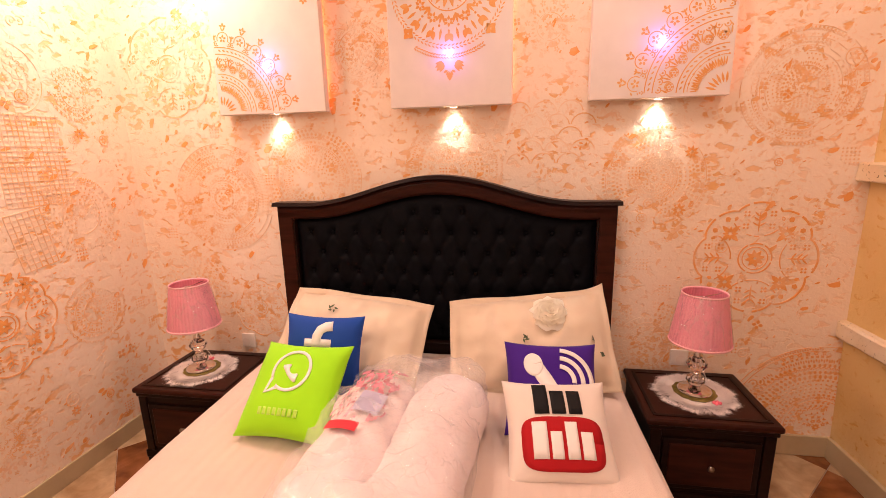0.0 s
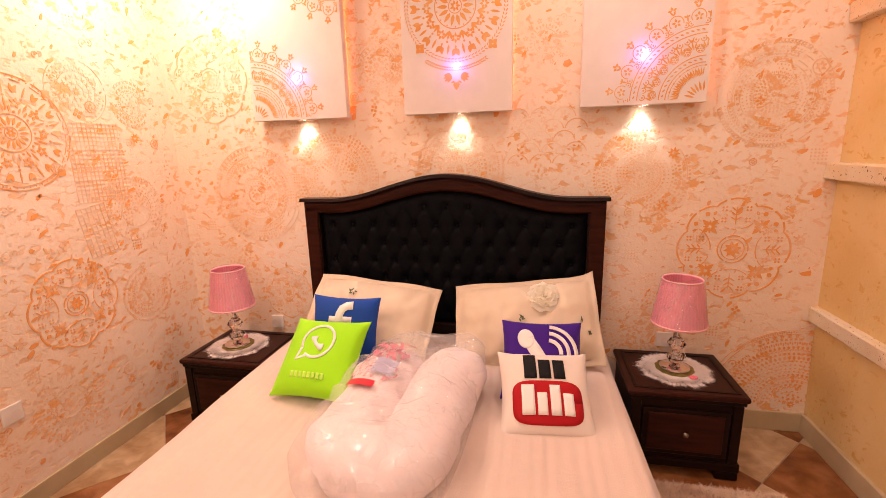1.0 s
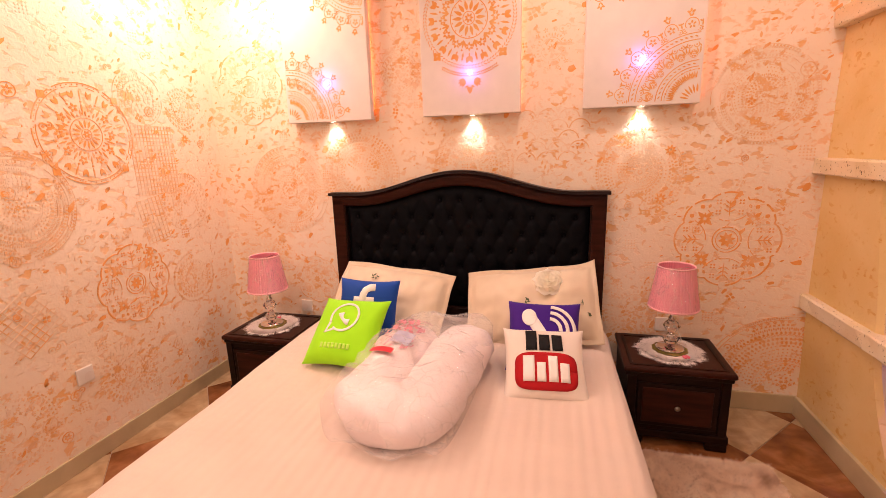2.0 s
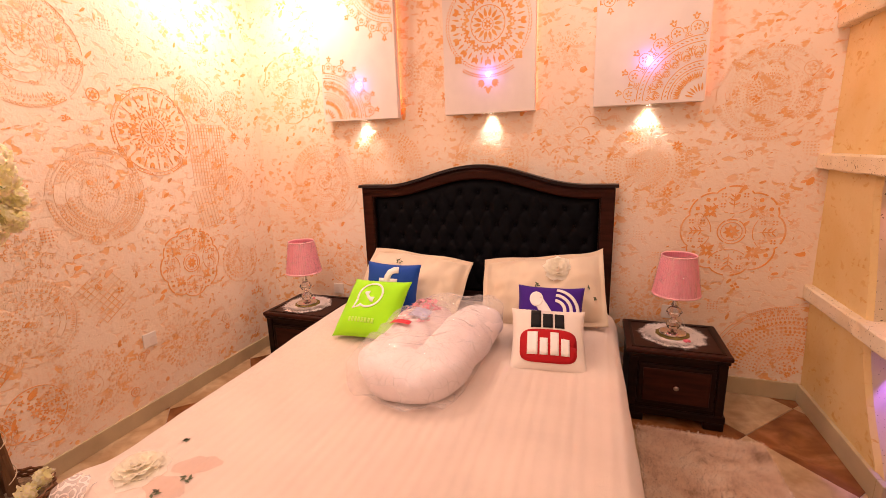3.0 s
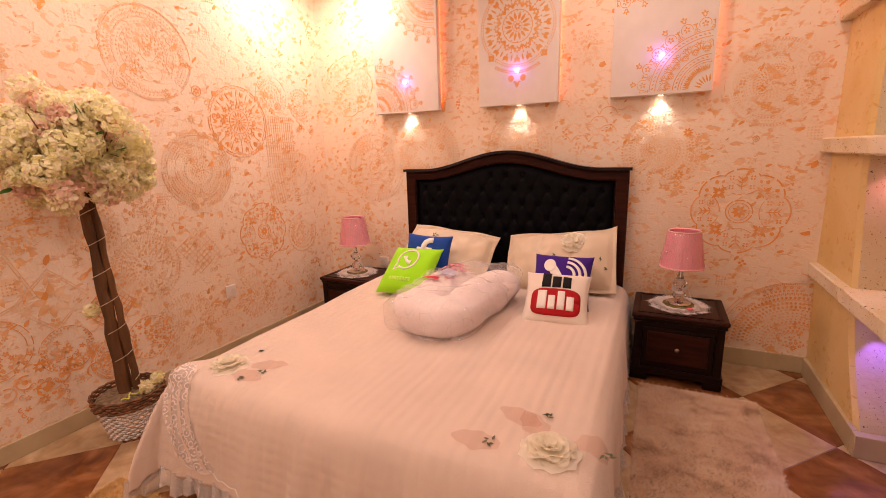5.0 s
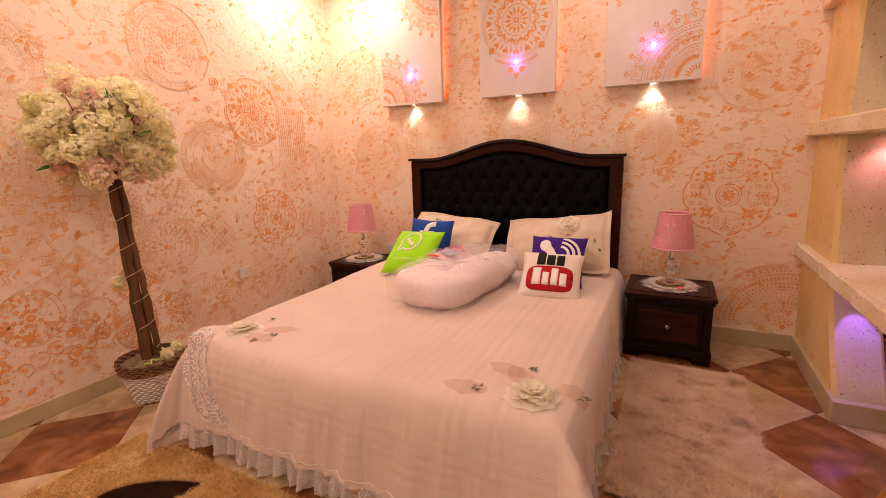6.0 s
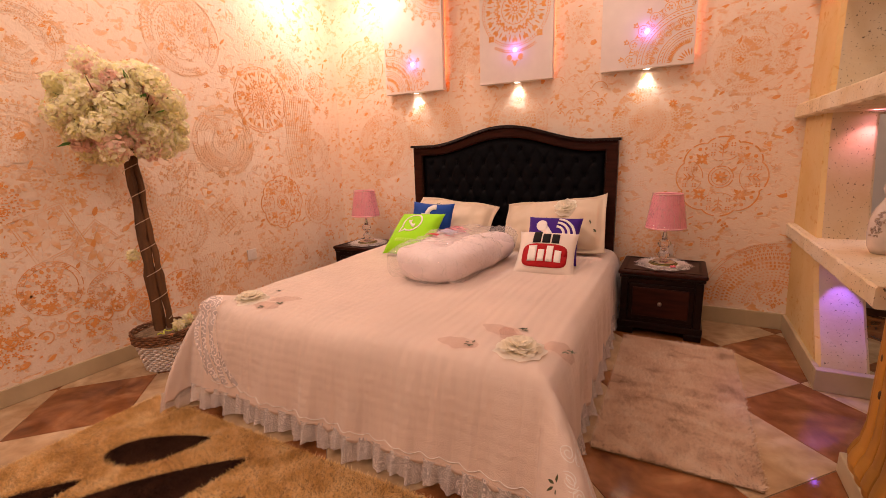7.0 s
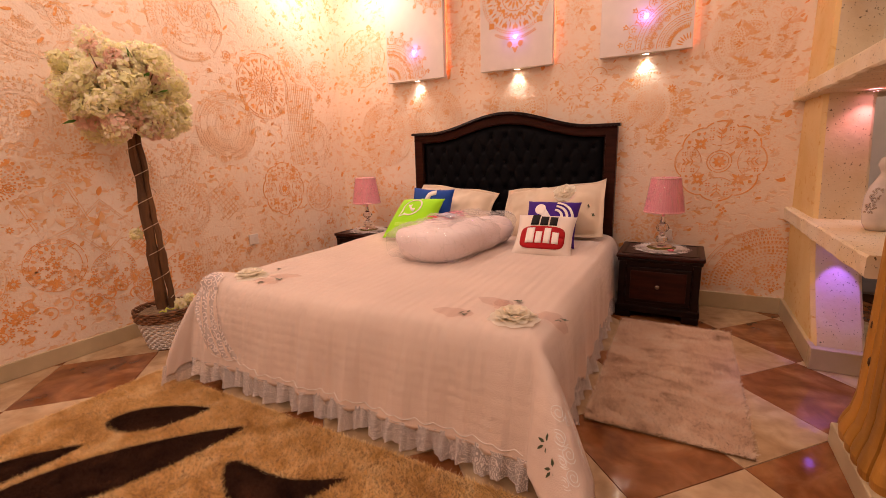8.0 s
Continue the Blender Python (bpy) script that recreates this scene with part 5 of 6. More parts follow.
shape("tulle_band", *tulle_band(), M_TULLE, spread, "sheer white embroidered tulle border", True)
scal = [(-WID + 0.16 + (2 * WID - 0.18) * i / 200, LEN + 0.30 + 0.02 * smooth01(i / 60) + 0.014 * abs(math.sin(i * 0.32))) for i in range(201)]
trim_line(scal, "scallop_trim")
rnd = random.Random(6)
for i in range(44):
    ca, cb, rr = rnd.uniform(0.06, 0.30), rnd.uniform(0.06, 0.32), rnd.uniform(0.012, 0.024)
    loop = [Vector(drape(WID + ca + rr * (1 - k / 30) * math.cos(k * 0.5), LEN + cb + rr * (1 - k / 30) * math.sin(k * 0.5), 0.37, 0.37)) + Vector((0.005, -0.006, 0.003)) for k in range(24)]
    part("embroidered_loop", tube(loop, 0.0016, 4), M_FELTW, spread, "white embroidered loop")
for i, (da, db) in enumerate(((0.10, 0.22), (0.14, 0.26))):
    p = Vector(drape(WID + da, LEN + db, 0.37, 0.37)) + Vector((0.010, -0.012, 0.004))
    leaf_spray(Matrix.Translation(p) @ Vector((0.62, -0.72, 0.30)).to_track_quat("Z", "Y").to_matrix().to_4x4(), 0.030, 11 + i, spread, M_LEAFTHREAD, "embroidered_leaf")


# ---- pillows ----
def pillow_mesh(w, h, thick, flange=0.0, seed=0, n=30, crumple=0.012, pinch=0.10):
    """A stuffed pillow: two puffed faces sharing one edge, upright in x and z, front to -y."""
    verts, faces = [], []
    for side in (-1, 1):
        for j in range(n + 1):
            for i in range(n + 1):
                u, v = 2 * i / n - 1, 2 * j / n - 1
                # edges drawn in between the corners
                k = 1 - pinch * (1 - v * v) * abs(u) ** 4 * 0.5
                m = 1 - pinch * (1 - u * u) * abs(v) ** 4 * 0.5
                x, z = u * k * w / 2, v * m * h / 2
                inx = 1 - flange / (w / 2)
                inz = 1 - flange / (h / 2)
                uu, vv = min(1, abs(u) / inx), min(1, abs(v) / inz)
                puff = thick / 2 * (max(0, 1 - uu ** 2.6) * max(0, 1 - vv ** 2.6)) ** 0.52
                wr = crumple * noise.noise((x * 7 + seed, z * 7, side * 2 + seed)) + crumple * 0.5 * noise.noise((x * 19 + seed, z * 15, side))
                edge = max(abs(u), abs(v))
                wave = (0.28 * flange) * math.sin((u + v) * 6 + seed) * (1 if flange else 0) * smooth01((edge - 0.8) * 5)
                y = side * (puff + 0.0015) + wr * (1 - edge ** 6) + wave
                verts.append((x, y, z))
    off = (n + 1) ** 2
    for side in (0, 1):
        for j in range(n):
            for i in range(n):
                k = side * off + j * (n + 1) + i
                q = (k, k + 1, k + n + 2, k + n + 1)
                faces.append(q if side == 0 else tuple(reversed(q)))
    rim = [i for i in range(n + 1)] + [j * (n + 1) + n for j in range(1, n + 1)] + [n * (n + 1) + i for i in range(n - 1, -1, -1)] + [j * (n + 1) for j in range(n - 1, 0, -1)]
    for a, b in zip(rim, rim[1:] + rim[:1]):
        faces.append((b, a, a + off, b + off))
    return verts, faces


def front_of(w, h, thick, x, z, flange=0.0):
    inx, inz = 1 - flange / (w / 2), 1 - flange / (h / 2)
    uu, vv = min(1, abs(2 * x / w) / inx), min(1, abs(2 * z / h) / inz)
    return -(thick / 2 * (max(0, 1 - uu ** 2.6) * max(0, 1 - vv ** 2.6)) ** 0.52)


class Applique:
    """Felt shapes that follow a cushion's puffed front."""

    def __init__(self, w, h, thick):
        self.dim = (w, h, thick)
        self.verts, self.faces = [], []

    def strip(self, pts, wide):
        """A band along 2D points."""
        pts = [Vector(p) for p in pts]
        rows = []
        for i, p in enumerate(pts):
            d = (pts[min(i + 1, len(pts) - 1)] - pts[max(0, i - 1)]).normalized()
            nn = Vector((-d.y, d.x))
            ww = wide[i] if isinstance(wide, (list, tuple)) else wide
            rows.append((p + nn * ww / 2, p, p - nn * ww / 2))
        self.rows(rows)

    def rows(self, rows):
        k, m = len(self.verts), len(rows[0])
        w, h, t = self.dim
        for r in rows:
            for p in r:
                self.verts.append((p[0], front_of(w, h, t, p[0], p[1]) - 0.0045, p[1]))
        for i in range(len(rows) - 1):
            for j in range(m - 1):
                q = k + i * m + j
                self.faces.append((q, q + 1, q + m + 1, q + m))

    def blob(self, c, rx, ry, n=28, rings=5, power=2.0, turn=0.0):
        """A filled superellipse."""
        rows = []
        for i in range(n + 1):
            a = 2 * math.pi * i / n
            co, si = math.cos(a), math.sin(a)
            x, y = rx * math.copysign(abs(co) ** (2 / power), co), ry * math.copysign(abs(si) ** (2 / power), si)
            x, y = x * math.cos(turn) - y * math.sin(turn), x * math.sin(turn) + y * math.cos(turn)
            rows.append([(c[0] + x * s / rings, c[1] + y * s / rings) for s in range(rings + 1)])
        self.rows(rows)

    def block(self, x0, x1, z0, z1):
        n = 4
        self.rows([[(x0 + (x1 - x0) * i / n, z0 + (z1 - z0) * j / n) for j in range(n + 1)] for i in range(n + 1)])

    def build(self, name, material, parent, label="", lift=0.0):
        ob = shape(name, [(x, y - lift, z) for x, y, z in self.verts], self.faces, material, parent, label, True)
        md = ob.modifiers.new("thick", "SOLIDIFY")
        md.thickness, md.offset = 0.002, 0
        return ob


def arc_pts(c, r, a0, a1, n=20):
    return [(c[0] + r * math.cos(a0 + (a1 - a0) * i / n), c[1] + r * math.sin(a0 + (a1 - a0) * i / n)) for i in range(n + 1)]


def big_pillow(m, seed, label, ear=0.0):
    t = tagged(new("pillow"), label, "pillow", "bed pillows")
    t.matrix_basis = m
    v, f = pillow_mesh(0.74, 0.46, 0.20, 0.030, seed, 48, 0.022, 0.025)
    # the stuffing sags and one corner stands up
    v = [(x, y + 0.007 * math.sin(5 * x + seed), z - -0.012 * (1 - (x / 0.37) ** 2) * max(0, z / 0.23) + ear * max(0, x / 0.37) ** 4 * max(0, z / 0.23)) for x, y, z in v]
    shape("case", v, f, M_PILLOW, t, "", True)
    return t


pl = big_pillow(pose(-0.655, 1.760, 0.665, -44, 5, -3), 2, "cream satin pillow with flanged edge leaning on the headboard")
pr = big_pillow(pose(0.200, 1.770, 0.678, -42, -4, 3), 9, "cream satin pillow with ribbon rose leaning on the headboard", 0.05)
ribbon_rose(pr, pose(0.100, -0.088, 0.105, 80, 0, 0), 0.108, 5)
for i, (dx, dz) in enumerate(((-0.02, -0.01), (0.30, -0.08), (0.27, -0.02))):
    leaf_spray(pose(dx, front_of(0.74, 0.46, 0.20, dx, dz, 0.035) - 0.012, dz, 90, 0, 30 * i), 0.028, i + 3, pr, M_LEAFTHREAD, "embroidered_leaf")
leaf_spray(pose(-0.10, front_of(0.74, 0.46, 0.20, -0.10, 0.10, 0.035) - 0.014, 0.10, 90, 0, 10), 0.028, 8, pl, M_LEAFTHREAD, "embroidered_leaf")


def cushion(m, material, seed, label, w=0.35, h=0.35, thick=0.13):
    t = tagged(new("cushion"), label, "cushion", "throw cushions")
    t.matrix_basis = m
    v, f = pillow_mesh(w, h, thick, 0.0, seed, 28, 0.004, 0.16)
    shape("cover", v, f, material, t, "", True)
    return t


blue = cushion(pose(-0.69, 1.52, 0.690, -20, 2, 4), M_BLUE, 1, "blue plush cushion with white emblem against a pillow")
ap = Applique(0.35, 0.35, 0.13)
ap.strip([(-0.015, -0.15), (-0.015, 0.06), (-0.013, 0.085), (-0.002, 0.110), (0.020, 0.124), (0.050, 0.128)], 0.040)
ap.strip([(-0.066, 0.056), (0.050, 0.056)], 0.032)
ap.build("emblem", M_FELTW, blue, "white felt emblem")

lime = cushion(pose(-0.705, 1.285, 0.655, -48, -3, -7), M_GREEN, 2, "lime green plush cushion with white speech bubble emblem", 0.395, 0.385)
ap = Applique(0.395, 0.385, 0.13)
ap.strip(arc_pts((0.0, 0.055), 0.078, -2.2, 3.6, 40), 0.012)
ap.strip([(-0.07, 0.02), (-0.085, -0.035), (-0.035, -0.015)], 0.014)
ap.strip(arc_pts((0.035, 0.085), 0.06, 3.3, 4.7, 14), [0.03, 0.034, 0.03, 0.022, 0.018, 0.016, 0.016, 0.016, 0.016, 0.018, 0.022, 0.026, 0.03, 0.034, 0.03])
ap.build("emblem", M_FELTW, lime, "white felt bubble emblem")
ap = Applique(0.36, 0.36, 0.13)
for i in range(8):
    ap.block(-0.088 + i * 0.022, -0.074 + i * 0.022, -0.115, -0.088)
ap.build("faded_writing", fabric("pale_lime_print", (0.50, 0.82, 0.10)), lime, "faded pale unreadable print")

purple = cushion(pose(0.278, 1.445, 0.640, -41, 0, 2), M_PURPLE, 3, "purple plush cushion with white handset and wave emblem", 0.36, 0.36)
ap = Applique(0.36, 0.36, 0.13)
ap.blob((-0.07, 0.075), 0.036, 0.045, turn=0.2)
ap.strip([(-0.06, 0.07), (-0.035, 0.03), (0.0, -0.02), (0.05, -0.06)], [0.05, 0.055, 0.05, 0.05])
for r in (0.055, 0.088, 0.121):
    ap.strip(arc_pts((0.025, 0.015), r, -0.1, 1.5, 16), 0.017)
ap.build("emblem", M_FELTW, purple, "white felt handset emblem")

white = cushion(pose(0.290, 1.250, 0.585, -52, 1, 7), M_WPLUSH, 4, "white plush cushion with black blocks over a red badge", 0.375, 0.365)
for x0, x1 in ((-0.085, -0.035), (-0.026, 0.022), (0.032, 0.078)):
    ap = Applique(0.36, 0.36, 0.13)
    ap.block(x0, x1, 0.04, 0.15 if x0 < -0.08 else 0.125)
    ap.build("black_block", M_FELTBLK, white, "black felt block")
ap = Applique(0.36, 0.36, 0.13)
ap.blob((0, -0.055), 0.135, 0.085, 40, 7, 4.5)
ap.build("badge", M_FELTRED, white, "rounded red felt badge")
for x0, x1, z1 in ((-0.10, -0.05, 0.012), (-0.04, -0.002, -0.02), (0.010, 0.05, 0.012), (0.060, 0.10, -0.02)):
    ap = Applique(0.36, 0.36, 0.13)
    ap.block(x0, x1, -0.105, z1)
    ap.build("white_block", M_FELTW, white, "white felt block", 0.003)
part("care_tag", box_bm(0.06, 0.085, -0.012, -0.010, -0.205, -0.172), M_FELTW, white, "small white care tag")


# ---- U-shaped support pillow in film ----
def u_path(n=70):
    pts = []
    for i in range(n + 1):
        t = i / n
        if t < 0.36:
            q = t / 0.36
            pts.append((-0.114 - 0.035 * (1 - q), 0.62 - 0.62 * q))
        elif t < 0.64:
            q = (t - 0.36) / 0.28
            a = math.pi + math.pi * q
            pts.append((0.114 * math.cos(a), 0.114 * math.sin(a)))
        else:
            q = (t - 0.64) / 0.36
            pts.append((0.114 + 0.035 * q, 0.66 * q))
    return pts


def u_pillow(extra=0.0, seed=0, crumple=0.01, n=28):
    pts = u_path()
    verts, faces = [], []
    m = len(pts)
    for i, (x, y) in enumerate(pts):
        t = i / (m - 1)
        (xa, ya), (xb, yb) = pts[max(0, i - 1)], pts[min(m - 1, i + 1)]
        d = Vector((xb - xa, yb - ya)).normalized()
        nx, ny = -d.y, d.x
        end = min(t, 1 - t)
        r = (0.124 + extra) * (1 - (1 - min(1, end / 0.10)) ** 2.5) ** 0.5 if end < 0.10 else 0.124 + extra
        r = max(r, 0.004)
        for k in range(n):
            a = 2 * math.pi * k / n
            rr = r * (1 + 0.04 * math.sin(t * 23 + a * 2))
            w = crumple * noise.noise((x * 9 + seed, y * 9 + math.cos(a) * 1.3, math.sin(a) * 1.5 + seed))
            h = math.sin(a)
            z = 0.098 + (rr + w) * h * (0.86 if h > 0 else 0.83)
            o = (rr + w) * math.cos(a) * 1.12
            verts.append((x + nx * o, y + ny * o, max(z, 0.004 - extra * 0.1)))
    for i in range(m - 1):
        for k in range(n):
            q = i * n
            faces.append((q + k, q + (k + 1) % n, q + n + (k + 1) % n, q + n + k))
    faces.append(tuple(range(n)))
    faces.append(tuple((m - 1) * n + k for k in reversed(range(n))))
    return verts, faces


u = thing("support_pillow", (-0.262, 0.845, BZ), "lilac white U-shaped pillow wrapped in clear plastic on the bed", "pillow", turn=-2)
v, f = u_pillow(0, 2, 0.02)
shape("body", v, f, M_BOLSTER, u, "", True)


def film_shell():
    """The loose bag: a taut sheet over both arms, wrinkled."""
    nu, nv = 84, 80
    verts, faces = [], []
    for j in range(nv + 1):
        v_ = 2 * j / nv - 1
        for i in range(nu + 1):
            a = 2 * math.pi * i / nu
            s = max(0.02, 1 - abs(v_) ** 6) ** 0.35
            x = 0.272 * s * math.copysign(abs(math.cos(a)) ** 0.55, math.cos(a))
            z = 0.105 + 0.110 * s * math.copysign(abs(math.sin(a)) ** 0.6, math.sin(a))
            y = 0.235 + 0.53 * v_
            k = 0.020 * noise.noise((x * 7, y * 7, z * 7)) + 0.030 * (0.35 - abs(noise.noise((x * 9 + y * 7, y * 8 - x * 5, z * 9)))) + 0.010 * (0.3 - abs(noise.noise((x * 24, y * 24, z * 24))))
            verts.append((x * (1 + k * 2), y + k, max(0.003, z + k)))
    for j in range(nv):
        for i in range(nu):
            q = j * (nu + 1) + i
            faces.append((q, q + 1, q + nu + 2, q + nu + 1))
    return verts, faces


v, f = film_shell()
wrap = shape("plastic_wrap", v, f, M_FILM, u, "clear shiny plastic wrap")
wrap.visible_shadow = False


def print_sheet():
    """The printed paper insert lying on one arm."""
    out = {}
    n = 34
    for nm, x0, x1, y0, y1 in (("pink", -0.085, 0.085, 0.20, 0.60), ("blue", -0.01, 0.08, 0.24, 0.36), ("red", -0.06, 0.045, 0.135, 0.180)):
        verts, faces = [], []
        lift = 0.0 if nm == "pink" else 0.003
        for j in range(n + 1):
            for i in range(n + 1):
                x, y = x0 + (x1 - x0) * i / n, y0 + (y1 - y0) * j / n
                edge = 1 if nm != "pink" else 1 - 0.15 * math.sin(y * 40) * (abs(2 * i / n - 1) > 0.9)
                z = 0.101 + 0.124 * 0.88 * math.sqrt(max(0.02, 1 - (x * edge / 0.145) ** 2)) + 0.012 + lift
                if y > 0.52:
                    z -= (y - 0.52) * 0.5
                verts.append((-0.135 + x * edge, y, z))
        for j in range(n):
            for i in range(n):
                if nm == "pink" and noise.noise((i * 0.33, j * 0.33, 4)) + 0.5 * noise.noise((i * 0.9, j * 0.9, 2)) < 0.10 - 0.35 * (j / n - 0.35):
                    continue
                q = j * (n + 1) + i
                faces.append((q, q + 1, q + n + 2, q + n + 1))
        out[nm] = (verts, faces)
    return out


pr_ = print_sheet()
shape("printed_insert", *pr_["pink"], M_PRINTPINK, u, "pink printed insert under the wrap", True)
shape("printed_patch", *pr_["blue"], M_PRINTBLUE, u, "pale blue printed patch", True)
shape("printed_label", *pr_["red"], M_PRINTRED, u, "small red printed label", True)


# ---- night tables ----
def nightstand(m):
    t = tagged(new("nightstand"), "dark stained wooden nightstand with one drawer standing beside the bed", "nightstand", "nightstands")
    t.matrix_basis = m
    W, D, H = 0.52, 0.45, 0.44
    part("body", box_bm(-W / 2 + 0.02, W / 2 - 0.02, 0.018, D, 0.075, H - 0.035, 0.004), M_DARKWOOD, t)
    part("top", box_bm(-W / 2, W / 2, -0.004, D, H - 0.028, H, 0.010, 3), M_REDWOOD, t)
    for x0, x1, y0, y1 in ((-W / 2 + 0.03, W / 2 - 0.03, 0.028, 0.045), (-W / 2 + 0.03, W / 2 - 0.03, D - 0.05, D - 0.033), (-W / 2 + 0.03, -W / 2 + 0.047, 0.045, D - 0.05), (W / 2 - 0.047, W / 2 - 0.03, 0.045, D - 0.05)):
        part("top_bead", box_bm(x0, x1, y0, y1, H, H + 0.004, 0.0018), M_DARKWOOD, t)
    part("cornice", box_bm(-W / 2 + 0.01, W / 2 - 0.01, 0.006, D, H - 0.05, H - 0.028, 0.006), M_DARKWOOD, t)
    for sx in (-1, 1):
        part("corner_strip", box_bm(sx * 0.218 - 0.022, sx * 0.218 + 0.022, 0.008, 0.03, 0.09, H - 0.05, 0.004), M_DARKWOOD, t)
    dr = part("drawer", box_bm(-0.19, 0.19, 0.006, 0.03, 0.115, H - 0.085, 0.005), M_DARKWOOD, t)
    part("drawer_panel", box_bm(-0.165, 0.165, 0.0, 0.012, 0.138, H - 0.108, 0.004), M_REDWOOD, dr)
    bm = lathe([(0.0001, 0.020), (0.011, 0.019), (0.014, 0.013), (0.010, 0.007), (0.006, 0.004), (0.006, 0.0)], 18)
    bmesh.ops.rotate(bm, verts=bm.verts, matrix=Matrix.Rotation(radians(90), 3, "X"))
    bmesh.ops.translate(bm, verts=bm.verts, vec=(0, 0.0, 0.235))
    part("knob", bm, M_BRASS, dr, "small round nickel knob", True)
    part("plinth", box_bm(-W / 2 + 0.008, W / 2 - 0.008, 0.006, D, 0.045, 0.09, 0.006), M_DARKWOOD, t)
    for sx in (-1, 1):
        part("bracket_foot", box_bm(sx * 0.20 - 0.05, sx * 0.20 + 0.05, 0.008, 0.05, 0, 0.045, 0.008), M_DARKWOOD, t)
        part("back_foot", box_bm(sx * 0.22 - 0.03, sx * 0.22 + 0.03, D - 0.06, D - 0.005, 0, 0.045, 0.004), M_DARKWOOD, t)
    return t


ns_l = nightstand(pose(-1.475, 1.545, 0, 0, 0, 0))
ns_r = copy_thing(ns_l, pose(0.945, 1.60, 0, 0, 0, 0))


def doily(m, label):
    """A fluffy star of fur with a gilded glass disc in its middle."""
    t = tagged(new("doily"), label, "doily", "fur doilies")
    t.matrix_basis = m
    rnd = random.Random(4)
    n = 120
    verts, faces = [(0, 0, 0.008)], []
    for k in range(n):
        a = 2 * math.pi * k / n
        r = 0.128 + 0.008 * math.sin(a * 9) + rnd.uniform(-0.006, 0.006)
        verts.append((0.07 * math.cos(a), 0.07 * math.sin(a), 0.012))
        verts.append((r * math.cos(a), r * math.sin(a), 0.003))
    for k in range(n):
        j = (k + 1) % n
        faces += [(0, 1 + 2 * k, 1 + 2 * j), (1 + 2 * k, 2 + 2 * k, 2 + 2 * j, 1 + 2 * j)]
    shape("mat", verts, faces, M_FUR, t, "", True)
    verts, faces = [], []
    for k in range(4200):
        a, r = rnd.uniform(0, 2 * math.pi), 0.078 + 0.075 * math.sqrt(rnd.random())
        r *= 1 + 0.05 * math.sin(a * 9) + 0.04 * math.sin(a * 23)
        L, b = rnd.uniform(0.018, 0.042), a + rnd.uniform(-0.6, 0.6)
        p = Vector((r * math.cos(a), r * math.sin(a), 0.006))
        d = Vector((math.cos(b), math.sin(b), rnd.uniform(0.05, 0.7))).normalized() * L
        s = Vector((-math.sin(b), math.cos(b), 0)) * 0.0011
        q = len(verts)
        e = p + d
        e.z = max(e.z, 0.003)
        if r + L > 0.17:
            e.z = 0.004
        verts += [p - s, p + s, e]
        faces.append((q, q + 1, q + 2))
    tagged(shape("fur", verts, faces, M_FUR, t), "", "", "", "stuff")
    part("disc", capped(lathe([(0.088, 0.011), (0.090, 0.015), (0.084, 0.018)], 40, lambda a, i: 1 + 0.03 * math.sin(a * 12))), M_TRAY, t, "green and gold glass disc")
    bm = bmesh.new()
    for k, (dx, dy) in enumerate(((0, 0), (0.014, 0.004), (0.006, -0.010), (0.022, -0.005))):
        bmesh.ops.create_icosphere(bm, subdivisions=2, radius=0.008, matrix=Matrix.Translation((0.05 + dx, -0.088 + dy, 0.014)))
    part("rosebuds", bm, M_PINKBEAD, t, "small pink fabric rosebuds", True)
    return t


d_r = doily(pose(0.943, 1.825, 0.442, 0, 0, 0), "white fur doily with green gold disc on the nightstand")
d_l = copy_thing(d_r, pose(-1.500, 1.755, 0.442, 0, 0, 160))


